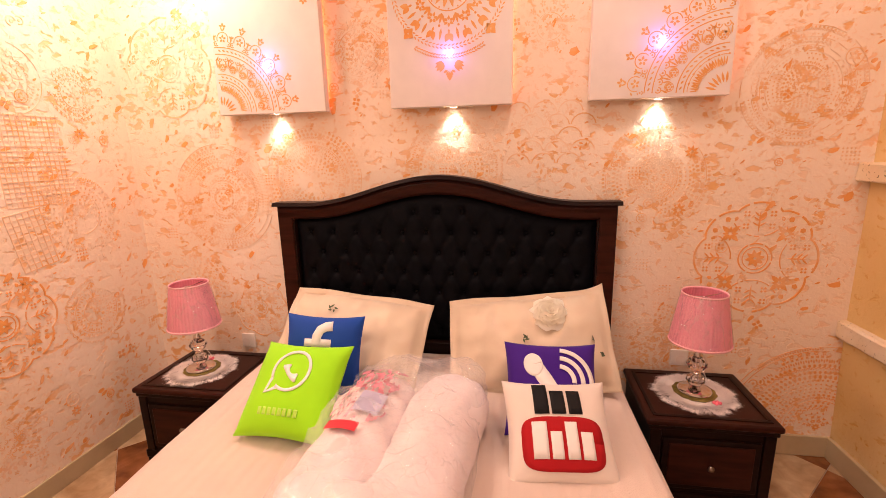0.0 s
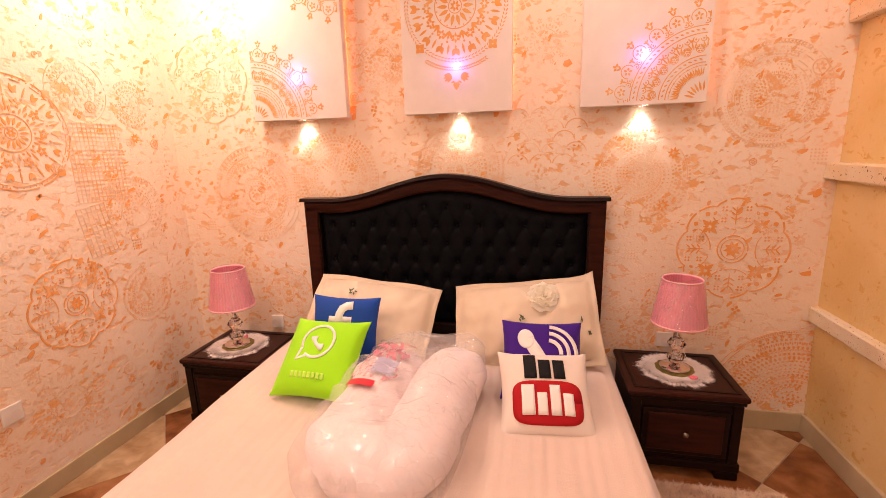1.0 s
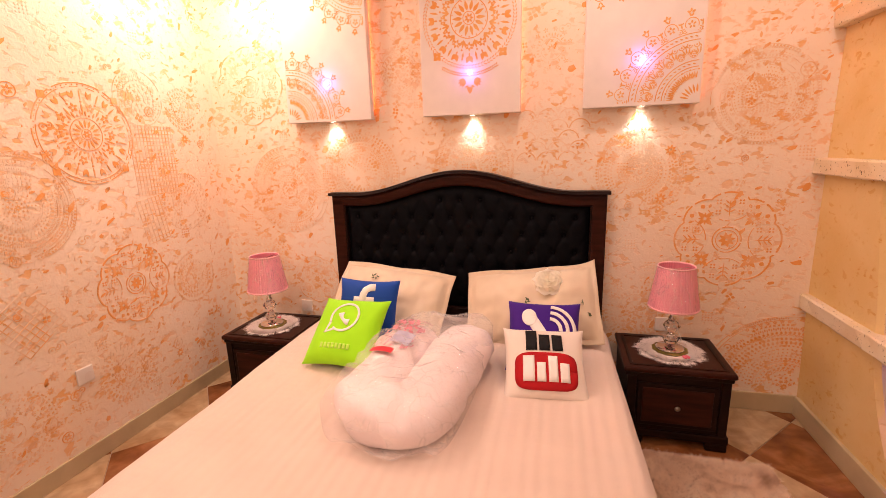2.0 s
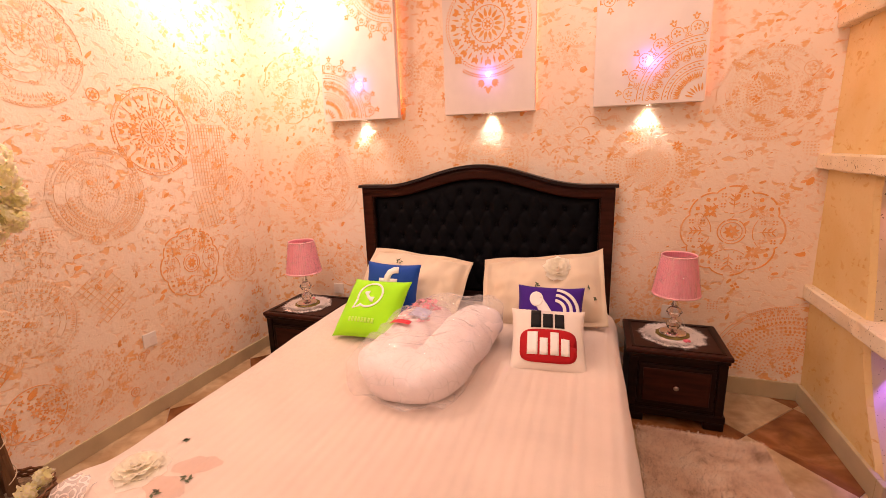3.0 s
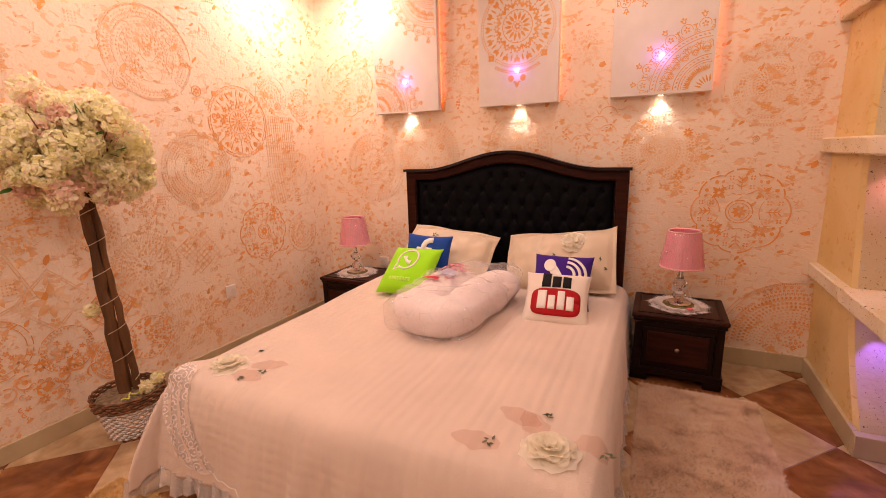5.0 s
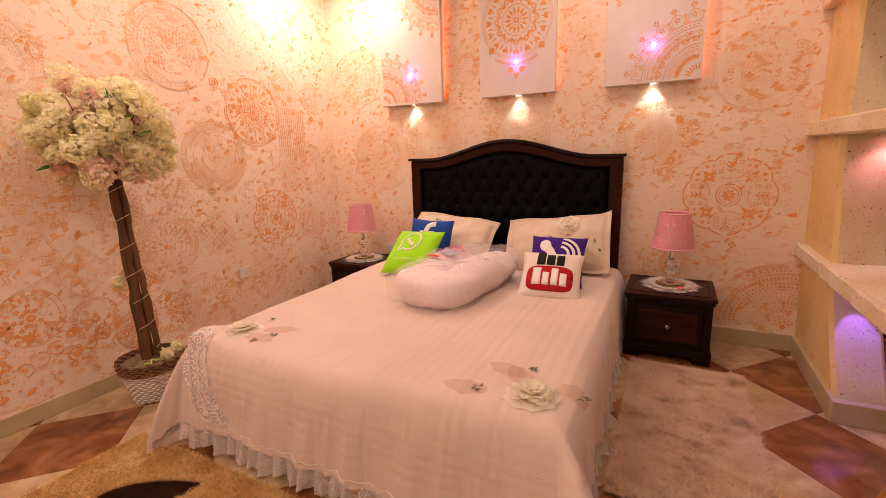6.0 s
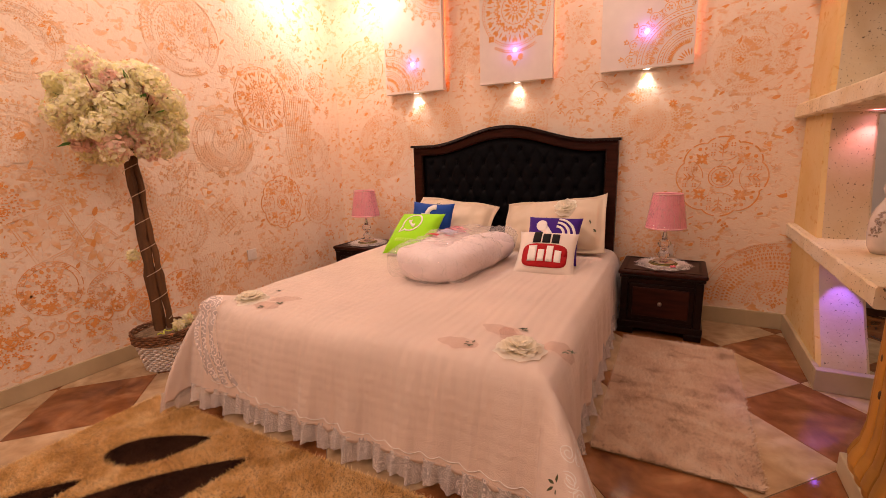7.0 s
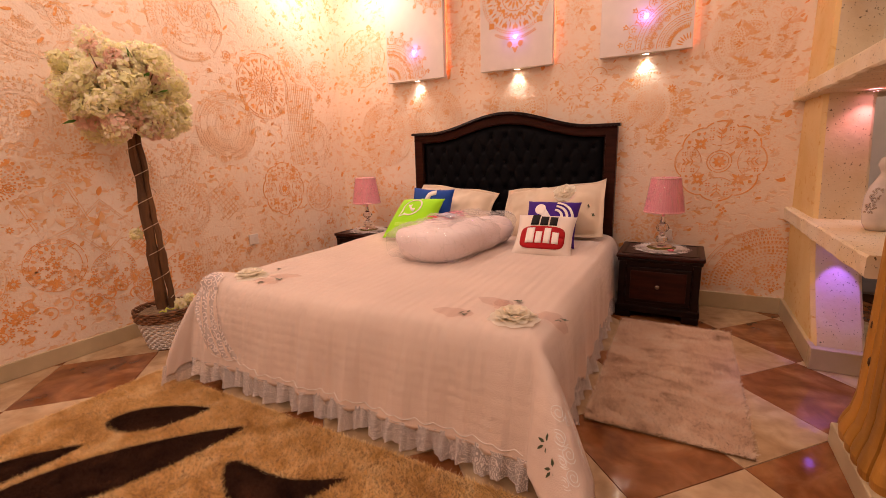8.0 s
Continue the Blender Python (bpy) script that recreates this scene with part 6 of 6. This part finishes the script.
def table_lamp(m):
    t = tagged(new("table_lamp"), "crystal table lamp with pink pleated shade in plastic wrap", "table lamp", "bedside lamps")
    t.matrix_basis = m
    part("foot", lathe([(0.0001, 0), (0.068, 0.0), (0.072, 0.006), (0.062, 0.014), (0.030, 0.020), (0.012, 0.028)], 36), M_CHROME, t, "clear and chrome round foot", True)
    part("lower_ball", lathe([(0.010, 0.024), (0.030, 0.034), (0.040, 0.052), (0.036, 0.068), (0.018, 0.082), (0.012, 0.086)], 12), M_CRYSTAL, t, "faceted crystal ball")
    part("collar", lathe([(0.016, 0.084), (0.020, 0.088), (0.016, 0.094), (0.010, 0.100)], 24), M_CHROME, t, "chrome collar", True)
    part("upper_ball", lathe([(0.010, 0.098), (0.030, 0.108), (0.044, 0.130), (0.034, 0.150), (0.020, 0.162), (0.015, 0.168)], 12), M_CRYSTAL, t, "faceted crystal ball")
    part("stem", lathe([(0.0001, 0.162), (0.017, 0.166), (0.021, 0.176), (0.012, 0.190), (0.016, 0.200), (0.009, 0.212), (0.009, 0.30), (0.0001, 0.302)], 24), M_CHROME, t, "chrome stem", True)
    n = 180

    def pleat(a, i):
        return 1 + 0.012 * math.sin(a * 45)

    prof = [(0.124 - 0.036 * q, 0.240 + 0.225 * q) for q in (0, 0.03, 0.25, 0.5, 0.75, 0.97, 1)]
    sh = part("shade", lathe(prof, n, pleat), M_SHADE, t, "pink pleated fabric shade", True)
    md = sh.modifiers.new("thick", "SOLIDIFY")
    md.thickness = 0.002
    trim = fabric("pale_pink_trim", (0.86, 0.42, 0.44))
    for r, z, nm in ((0.125, 0.242, "bottom_trim"), (0.0895, 0.463, "top_trim")):
        part(nm, lathe([(r, z - 0.005), (r + 0.003, z), (r, z + 0.005), (r - 0.003, z), (r, z - 0.005)], 60), trim, sh, "pale pink trim", True)
    part("spider", tube([(-0.085, 0, 0.455), (0, 0, 0.447), (0.085, 0, 0.455)], 0.0018, 6), M_CHROME, sh)

    def crinkle(a, i):
        return 1 + 0.02 * math.sin(a * 7 + i) + 0.012 * math.sin(a * 23 + i * 2.2)

    film = part("film", lathe([(0.129 - 0.036 * q, 0.233 + 0.240 * q) for q in np.linspace(0, 1, 9)], 90, crinkle), M_FILM2, t, "clear plastic film", True)
    film.visible_shadow = False
    cord = part("cord", tube([(0.05, 0.03, 0.012), (0.085, 0.02, 0.02), (0.08, 0.05, 0.06), (0.05, 0.06, 0.12), (0.03, 0.04, 0.02), (0.06, 0.1, 0.012)], 0.0022, 6), M_SOCKET, t, "thin white cord", True)
    return t


tl = table_lamp(pose(0.943, 1.825, 0.460, 0, 0, 20))
copy_thing(tl, pose(-1.500, 1.750, 0.460, 0, 0, 75))


# ---- sockets ----
def socket(m, label):
    t = tagged(new("wall_socket"), label, "socket")
    t.matrix_basis = m
    part("plate", box_bm(-0.043, 0.043, -0.010, -0.0005, -0.043, 0.043, 0.004), M_SOCKET, t)
    bm = capped(lathe([(0.024, -0.0115), (0.022, -0.0105)], 24))
    bmesh.ops.rotate(bm, verts=bm.verts, matrix=Matrix.Rotation(radians(-90), 3, "X"))
    bmesh.ops.translate(bm, verts=bm.verts, vec=(0, -0.022, 0))
    part("insert", bm, M_WHITE, t)
    return t


socket(pose(-1.43, WB, 0.475), "white plastic wall socket above the nightstand")
socket(pose(0.955, WB, 0.50), "white plastic wall socket above the nightstand")
socket(pose(WL, 0.905, 0.477, 0, 0, 90), "white plastic wall socket on the plaster wall")


# ---- flower tree ----
tree = thing("artificial_tree", (-1.720, -0.020, 0), "artificial blossom tree in a white woven basket", "artificial tree")


def woven(r0, r1, z0, z1, rows, n, material, name, label):
    """Basket weave: courses of strand that pass in and out round stakes."""
    bm = bmesh.new()
    m = n * 4
    for j in range(rows):
        z = z0 + (z1 - z0) * (j + 0.5) / rows
        r = r0 + (r1 - r0) * (j + 0.5) / rows
        h = (z1 - z0) / rows * 0.55
        ring = []
        for k in range(m):
            a = 2 * math.pi * k / m
            o = 0.004 * math.sin(a * n / 2 + math.pi * (j % 2))
            q = r + o
            ring.append([bm.verts.new(((q + dr) * math.cos(a), (q + dr) * math.sin(a), z + dz)) for dr, dz in ((0.004, 0), (0, h), (-0.004, 0), (0, -h))])
        for k in range(m):
            a, b = ring[k], ring[(k + 1) % m]
            for i in range(4):
                bm.faces.new((a[i], a[(i + 1) % 4], b[(i + 1) % 4], b[i]))
    return part(name, bm, material, tree, label, True)


woven(0.112, 0.155, 0.0, 0.185, 13, 40, M_BASKET, "basket", "white painted woven basket")
part("basket_lining", capped(lathe([(0.106, 0.004), (0.147, 0.18)], 40)), M_BASKET, tree)
woven(0.163, 0.168, 0.178, 0.245, 5, 44, M_WICKER, "basket_rim", "brown wicker rim")
part("filling", capped(lathe([(0.156, 0.205), (0.13, 0.222), (0.06, 0.232), (0.001, 0.235)], 40, lambda a, i: 1 + 0.03 * math.sin(a * 9 + i))), M_SOIL, tree, "dry moss filling")
ribbon = [(0.10 + 0.02 * math.sin(i * 0.9), -0.09 + 0.011 * i, 0.245 + 0.008 * math.sin(i * 1.7)) for i in range(16)]
part("ribbon", tube(ribbon, 0.004, 6), fabric("lime_ribbon", (0.62, 0.66, 0.08)), tree, "thin lime yellow ribbon on the filling", True)
TOP = Vector((-0.015, -0.025, 1.32))
for k, (ox, oy, r) in enumerate(((0.0, -0.018, 0.027), (0.030, 0.036, 0.019), (-0.030, 0.020, 0.018))):
    pts, rad = [], []
    rnd = random.Random(k)
    for i in range(16):
        t = i / 15
        pts.append((ox * (1 - 0.5 * t) + (TOP.x + 0.01) * t + rnd.uniform(-0.008, 0.008), oy * (1 - 0.5 * t) + TOP.y * t + rnd.uniform(-0.004, 0.004), 0.20 + (TOP.z - 0.20) * t * (1.0 if k == 0 else 0.97)))
        rad.append(r * (1.15 - 0.35 * t) * rnd.uniform(0.76, 1.22))
    part("trunk", tube(pts, rad, 9), M_BARK, tree, "rough brown wooden stem")
wind = []
for i in range(120):
    t = i / 119
    a = t * 2 * math.pi * 6
    wind.append((0.008 + TOP.x * t + 0.052 * math.cos(a), 0.012 + TOP.y * t + 0.052 * math.sin(a), 0.30 + 0.92 * t))
part("string", tube(wind, 0.0018, 5), M_STRING, tree, "pale string wound round the stem")


def blossom_cloud(centres, petals, size, seed, material, name, label):
    """Round flower heads, each a dense shell of small curled petals."""
    rnd = random.Random(seed)
    verts, faces = [], []
    for c, R in centres:
        for _ in range(petals):
            d = Vector((rnd.gauss(0, 1), rnd.gauss(0, 1), rnd.gauss(0, 1))).normalized()
            p = c + d * R * rnd.uniform(0.78, 1.06)
            n = (d + 0.9 * Vector((rnd.uniform(-1, 1), rnd.uniform(-1, 1), rnd.uniform(-1, 1)))).normalized()
            u = Matrix.Rotation(rnd.uniform(0, 6.28), 3, n) @ n.orthogonal().normalized()
            v = n.cross(u)
            s = size * rnd.uniform(0.7, 1.25)
            k = len(verts)
            verts += [p, p + s * (0.45 * u + 0.48 * v) + n * s * 0.22, p + s * 0.95 * u + n * s * 0.34, p + s * (0.45 * u - 0.48 * v) + n * s * 0.22,
                      p - s * (0.45 * u + 0.48 * v) + n * s * 0.22, p - s * 0.95 * u + n * s * 0.30, p - s * (0.45 * u - 0.48 * v) + n * s * 0.22]
            faces += [(k, k + 1, k + 2, k + 3), (k, k + 4, k + 5, k + 6), (k, k + 6, k + 1), (k, k + 3, k + 4)]
    return shape(name, verts, faces, material, tree, label, True)


rnd = random.Random(12)
CC = Vector((0.020, -0.045, 1.470))
cream, pink = [], []
for i in range(135):
    a, e = rnd.uniform(0, 2 * math.pi), rnd.uniform(-0.75, 1.0)
    rr = math.sqrt(max(0, 1 - e * e)) if e > 0 else 1.0 - 0.25 * abs(e)
    k = rnd.uniform(0.5, 1.0)
    lump = 1.0 + 0.16 * math.sin(3 * a + 2 * e) + 0.08 * math.sin(7 * a)
    c = CC + Vector((lump * 0.26 * rr * k * math.cos(a), lump * 0.30 * rr * k * math.sin(a), 0.25 * e * (0.8 + 0.2 * k) * lump))
    (pink if rnd.random() < 0.22 else cream).append((c, rnd.uniform(0.036, 0.075)))
blossom_cloud(cream, 190, 0.0165, 1, M_BLOOM, "cream_blossom", "cream and pale green blossom")
blossom_cloud(pink, 190, 0.0165, 2, M_BLOOMPINK, "pink_blossom", "pale pink blossom")
for i in range(26):
    a, e = rnd.uniform(0, 6.28), rnd.uniform(-0.9, 1.0)
    p = CC + Vector((0.22 * math.cos(a), 0.26 * math.sin(a), 0.20 * e))
    bm = tube([TOP - Vector((0, 0, 0.03)), (TOP + p) / 2 + Vector((0, 0, -0.02)), p], [0.007, 0.005, 0.002], 5)
    part("twig", bm, M_BARK, tree)
verts, faces = [], []
for i in range(24):
    a, e = rnd.uniform(0, 6.28), rnd.uniform(-0.8, 1.0)
    k = rnd.uniform(0.75, 0.95)
    p = CC + Vector((0.24 * k * math.cos(a) * math.sqrt(1 - 0.8 * e * e), 0.28 * k * math.sin(a) * math.sqrt(1 - 0.8 * e * e), 0.26 * e * k))
    d = ((p - CC).normalized() + Vector((rnd.uniform(-0.6, 0.6), rnd.uniform(-0.6, 0.6), rnd.uniform(-0.2, 0.6)))).normalized()
    s = d.cross(Vector((0.3, 0.2, 1))).normalized()
    L = rnd.uniform(0.05, 0.085)
    q = len(verts)
    verts += [p, p + d * L * 0.45 + s * L * 0.26, p + d * L, p + d * L * 0.45 - s * L * 0.26]
    faces.append((q, q + 1, q + 2, q + 3))
shape("leaves", verts, faces, M_LEAF, tree, "small green leaves")
for i, (dx, dy, dz) in enumerate(((0.10, 0.10, 0.275), (0.13, 0.02, 0.27), (-0.05, -0.07, 0.70))):
    blossom_cloud([(Vector((dx, dy, dz)), 0.028)], 60, 0.018, 30 + i, M_BLOOM, "loose_blossom", "loose cream blossom")


# ---- rugs ----
def inside(pts, poly):
    """Which of the points lie in the outline."""
    x, y = pts[:, 0], pts[:, 1]
    c = np.zeros(len(pts), bool)
    for (ax, ay), (bx, by) in zip(poly, poly[1:] + poly[:1]):
        if ay != by:
            c ^= ((ay > y) != (by > y)) & (x < (bx - ax) * (y - ay) / (by - ay) + ax)
    return c


def blades(points, length, wide, lean, seed):
    """Upright tufts of pile, one slim triangle each."""
    g = np.random.default_rng(seed)
    n = len(points)
    P = np.column_stack((points, np.full(n, 0.006)))
    a = g.uniform(0, 2 * np.pi, n)
    l = length * g.uniform(0.7, 1.2, n)
    D = np.column_stack((np.cos(a) * lean, np.sin(a) * lean, np.ones(n)))
    D[:, 0] += 0.06
    D = D / np.linalg.norm(D, axis=1)[:, None] * l[:, None]
    b = g.uniform(0, 2 * np.pi, n)
    S = np.column_stack((np.cos(b), np.sin(b), np.zeros(n))) * wide
    V = np.stack((P - S, P + S, P + D), axis=1).reshape(-1, 3)
    return V.tolist(), np.arange(3 * n).reshape(-1, 3).tolist()


def rug(name, x0, x1, y0, y1, turn, density, length, label, mats, motifs=(), lean=1.3):
    t = thing(name, ((x0 + x1) / 2, (y0 + y1) / 2, 0), label, "rug", turn=turn)
    hw, hh = (x1 - x0) / 2, (y1 - y0) / 2
    part("backing", box_bm(-hw, hw, -hh, hh, 0.001, 0.009, 0.003), M_BACKING, t)
    g = np.random.default_rng(len(name))
    n = int(density * 4 * hw * hh)
    pts = np.column_stack((g.uniform(-hw, hw, n), g.uniform(-hh, hh, n)))
    if motifs:
        mask = np.any([inside(pts, m) for m in motifs], axis=0)
        tagged(shape("pile", *blades(pts[~mask], length, 0.0017, lean, 1), mats[0], t), "", "", "", "stuff")
        for m in motifs:
            shape("motif_ground", [(x, y, 0.0105) for x, y in m], [range(len(m))], mats[1], t, "dark brown woven ground of a leaf motif")
        tagged(shape("motif_pile", *blades(pts[mask], length * 0.8, 0.0017, 1.2, 2), mats[1], t, "dark brown leaf motifs"), "", "", "", "stuff")
    else:
        tagged(shape("pile", *blades(pts, length, 0.0017, lean, 1), mats[0], t), "", "", "", "stuff")
    return t


rug("bedside_rug", 0.755, 1.355, 0.262, 1.535, 0, 125000, 0.024, "beige pink shaggy rug lying beside the bed", (M_PILE_PINK,), (), 1.1)


def leafy(p0, p1, wide, bend):
    """A leaf-like motif outline between two points."""
    (ax, ay), (bx, by) = p0, p1
    L = math.hypot(bx - ax, by - ay)
    ux, uy = (bx - ax) / L, (by - ay) / L
    up, down = [], []
    for i in range(13):
        t = i / 12
        w = wide * math.sin(math.pi * t ** 0.75) ** 0.8
        o = bend * math.sin(math.pi * t)
        x, y = ax + ux * L * t, ay + uy * L * t
        up.append((x - uy * (o + w), y + ux * (o + w)))
        down.append((x - uy * (o - w), y + ux * (o - w)))
    return up + down[::-1]


RX, RY = -0.32, -1.12
motifs = [leafy((x0 - RX, y0 - RY), (x1 - RX, y1 - RY), w, b) for x0, y0, x1, y1, w, b in (
    (-1.08, -0.73, -0.76, -0.45, 0.098, -0.02), (-0.93, -1.28, -0.49, -0.47, 0.135, 0.0), (-1.16, -1.30, -0.98, -0.85, 0.085, 0.0),
    (-0.37, -0.66, 0.10, -0.52, 0.085, -0.12), (-0.25, -1.2, -0.02, -0.70, 0.09, 0.02), (-0.6, -1.7, -0.1, -1.25, 0.09, 0.03), (0.2, -1.5, 0.5, -0.9, 0.09, -0.03))]
rug("large_rug", -1.37, 0.73, -1.85, -0.29, 0, 105000, 0.022, "tan shaggy rug with dark brown leaf motifs at the bed's foot", (M_PILE_TAN, M_PILE_DARK), motifs)


# ---- column and vase by the shelves ----
col = thing("wooden_column", (1.778, 0.312, 0), "carved yellow wood-look column on a cream plinth", "column")
part("plinth", box_bm(-0.170, 0.170, -0.212, 0.212, 0, 0.085, 0.006), M_SKIRT, col, "cream marble plinth block")


def fluted(n=240):
    prof = [(0.085, 1.17), (0.115, 1.20), (0.15, 1.15), (0.19, 1.06), (0.26, 1.0), (0.60, 0.99), (1.2, 0.98), (1.9, 0.98), (2.4, 1.0), (2.6, 1.08), (2.70, 1.14), (CEIL, 1.14)]
    bm = bmesh.new()
    rows = []
    for z, s in prof:
        row = []
        for k in range(n):
            a = 2 * math.pi * k / n
            co, si = math.cos(a), math.sin(a)
            sq = 1 / max(abs(co) ** 5 + abs(si) ** 5, 1e-6) ** 0.2
            fl = 0.92 + 0.08 * abs(math.sin(a * 10)) ** 0.4
            r = 0.145 * s * sq * fl
            row.append(bm.verts.new((r * co, r * 1.28 * si, z)))
        rows.append(row)
    for a, b in zip(rows, rows[1:]):
        for k in range(n):
            bm.faces.new((a[k], a[(k + 1) % n], b[(k + 1) % n], b[k]))
    return capped(bm)


part("shaft", fluted(), M_PINE, col, "fluted yellow wood-look shaft")
knots = bmesh.new()
rnd = random.Random(8)
for i in range(26):
    side, z = rnd.choice((0, 1)), rnd.uniform(0.2, 2.3)
    q = rnd.uniform(-0.13, 0.10)
    m = Matrix.Translation((-0.141, q, z) if side else (q, -0.181, z))
    bmesh.ops.create_icosphere(knots, subdivisions=1, radius=1, matrix=m @ Matrix.Diagonal((0.005 if side else 0.007, 0.007 if side else 0.005, rnd.uniform(0.012, 0.026), 1)))
tagged(part("knots", knots, M_KNOT, col, "dark knots and cracks", True), "", "", "", "stuff")


vase = thing("vase", (1.83, 1.17, 0.729), "pearly ceramic vase with silver beads on the plaster shelf", "vase")
part("body", lathe([(0.0001, 0), (0.040, 0.0), (0.055, 0.03), (0.062, 0.09), (0.060, 0.15), (0.045, 0.20), (0.026, 0.235), (0.018, 0.255), (0.024, 0.27), (0.032, 0.29), (0.026, 0.315), (0.010, 0.328), (0.0001, 0.33)], 32), M_VASE, vase, "", True)
bm = bmesh.new()
rnd = random.Random(3)
for i in range(60):
    z = rnd.uniform(0.08, 0.19)
    a = 3.9 + (z - 0.12) * 3 + rnd.uniform(-0.35, 0.35)
    r = 0.0615 if z < 0.15 else 0.0615 - (z - 0.15) * 0.3
    bmesh.ops.create_icosphere(bm, subdivisions=1, radius=rnd.uniform(0.003, 0.006), matrix=Matrix.Translation((r * math.cos(a), r * math.sin(a), z)))
part("beads", bm, M_BEADS, vase, "silver bead inlay")

spot = thing("shelf_spot", (1.85, 1.56, 1.3735), "small pink glowing spot under the plaster shelf", "spot lamp")
part("ring", lathe([(0.034, -0.0005), (0.038, -0.006), (0.028, -0.010), (0.026, -0.004)], 24), M_CHROME, spot, "", True)
part("lens", capped(lathe([(0.024, -0.004), (0.020, -0.007)], 20)), M_PINKLED, spot, "pink glowing lens")
spot2 = thing("shelf_spot", (1.79, 1.405, 0.6435), "small violet glowing spot under the plaster shelf", "spot lamp")
part("ring", lathe([(0.030, -0.0005), (0.034, -0.006), (0.024, -0.009), (0.022, -0.004)], 24), M_CHROME, spot2, "", True)
part("lens", capped(lathe([(0.020, -0.004), (0.016, -0.007)], 20)), M_DEEPVIOLET, spot2, "violet glowing lens")

copy_thing(spot2, pose(1.72, 0.92, 0.6435))

# side room: a low grey cabinet seen under the shelf
cab = thing("low_cabinet", (2.45, 2.80, 0), "low grey painted cabinet in the side room", "cabinet")
part("body", box_bm(-0.5, 0.5, -0.2, 0.2, 0.06, 0.60, 0.006), M_GREY, cab)
part("plinth", box_bm(-0.47, 0.47, -0.17, 0.18, 0, 0.06), M_KNOT, cab)
for sx in (-1, 1):
    dd = part("door", box_bm(sx * 0.245 - 0.235, sx * 0.245 + 0.235, -0.216, -0.2, 0.08, 0.58, 0.004), M_GREY, cab)
    part("handle", box_bm(sx * 0.04 - 0.006, sx * 0.04 + 0.006, -0.232, -0.216, 0.28, 0.40, 0.003), M_BRASS, dd)


# ---- floor tiles ----
TILE_O, TILE_I, TILE_J = Vector((1.310, 0.914, 0)), Vector((0.3301, -0.0015, 0)), Vector((-0.0028, 0.3532, 0))


def tile_mesh(key, mat):
    """One diamond tile with a small arris, half diagonals along the two lattice ways."""
    bm = bmesh.new()
    k = 0.9935
    top = [bm.verts.new(v * (k - 0.004)) for v in (TILE_I, TILE_J, -TILE_I, -TILE_J)]
    mid = [bm.verts.new(v * k - Vector((0, 0, 0.0015))) for v in (TILE_I, TILE_J, -TILE_I, -TILE_J)]
    low = [bm.verts.new(v * k - Vector((0, 0, 0.008))) for v in (TILE_I, TILE_J, -TILE_I, -TILE_J)]
    bm.faces.new(top)
    for a, b in ((top, mid), (mid, low)):
        for q in range(4):
            bm.faces.new((a[q], b[q], b[(q + 1) % 4], a[(q + 1) % 4]))
    bmesh.ops.recalc_face_normals(bm, faces=bm.faces)
    me = bpy.data.meshes.new("tile_" + key)
    bm.to_mesh(me)
    bm.free()
    me.materials.append(mat)
    return me


TILES = {"dark": tile_mesh("dark", M_TILE_DARK), "light": tile_mesh("light", M_TILE_LIGHT)}
for i in range(-11, 8):
    for j in range(-13, 8):
        if (i + j) % 2 == 0:
            continue
        p = TILE_O + i * TILE_I + j * TILE_J
        if not (-2.36 < p.x < 3.58 and -3.48 < p.y < 3.38) or (p.x < 1.52 and p.y > 2.42):
            continue
        o = new("tile", TILES["dark" if i % 2 else "light"])
        o.parent = floor
        o.location = p
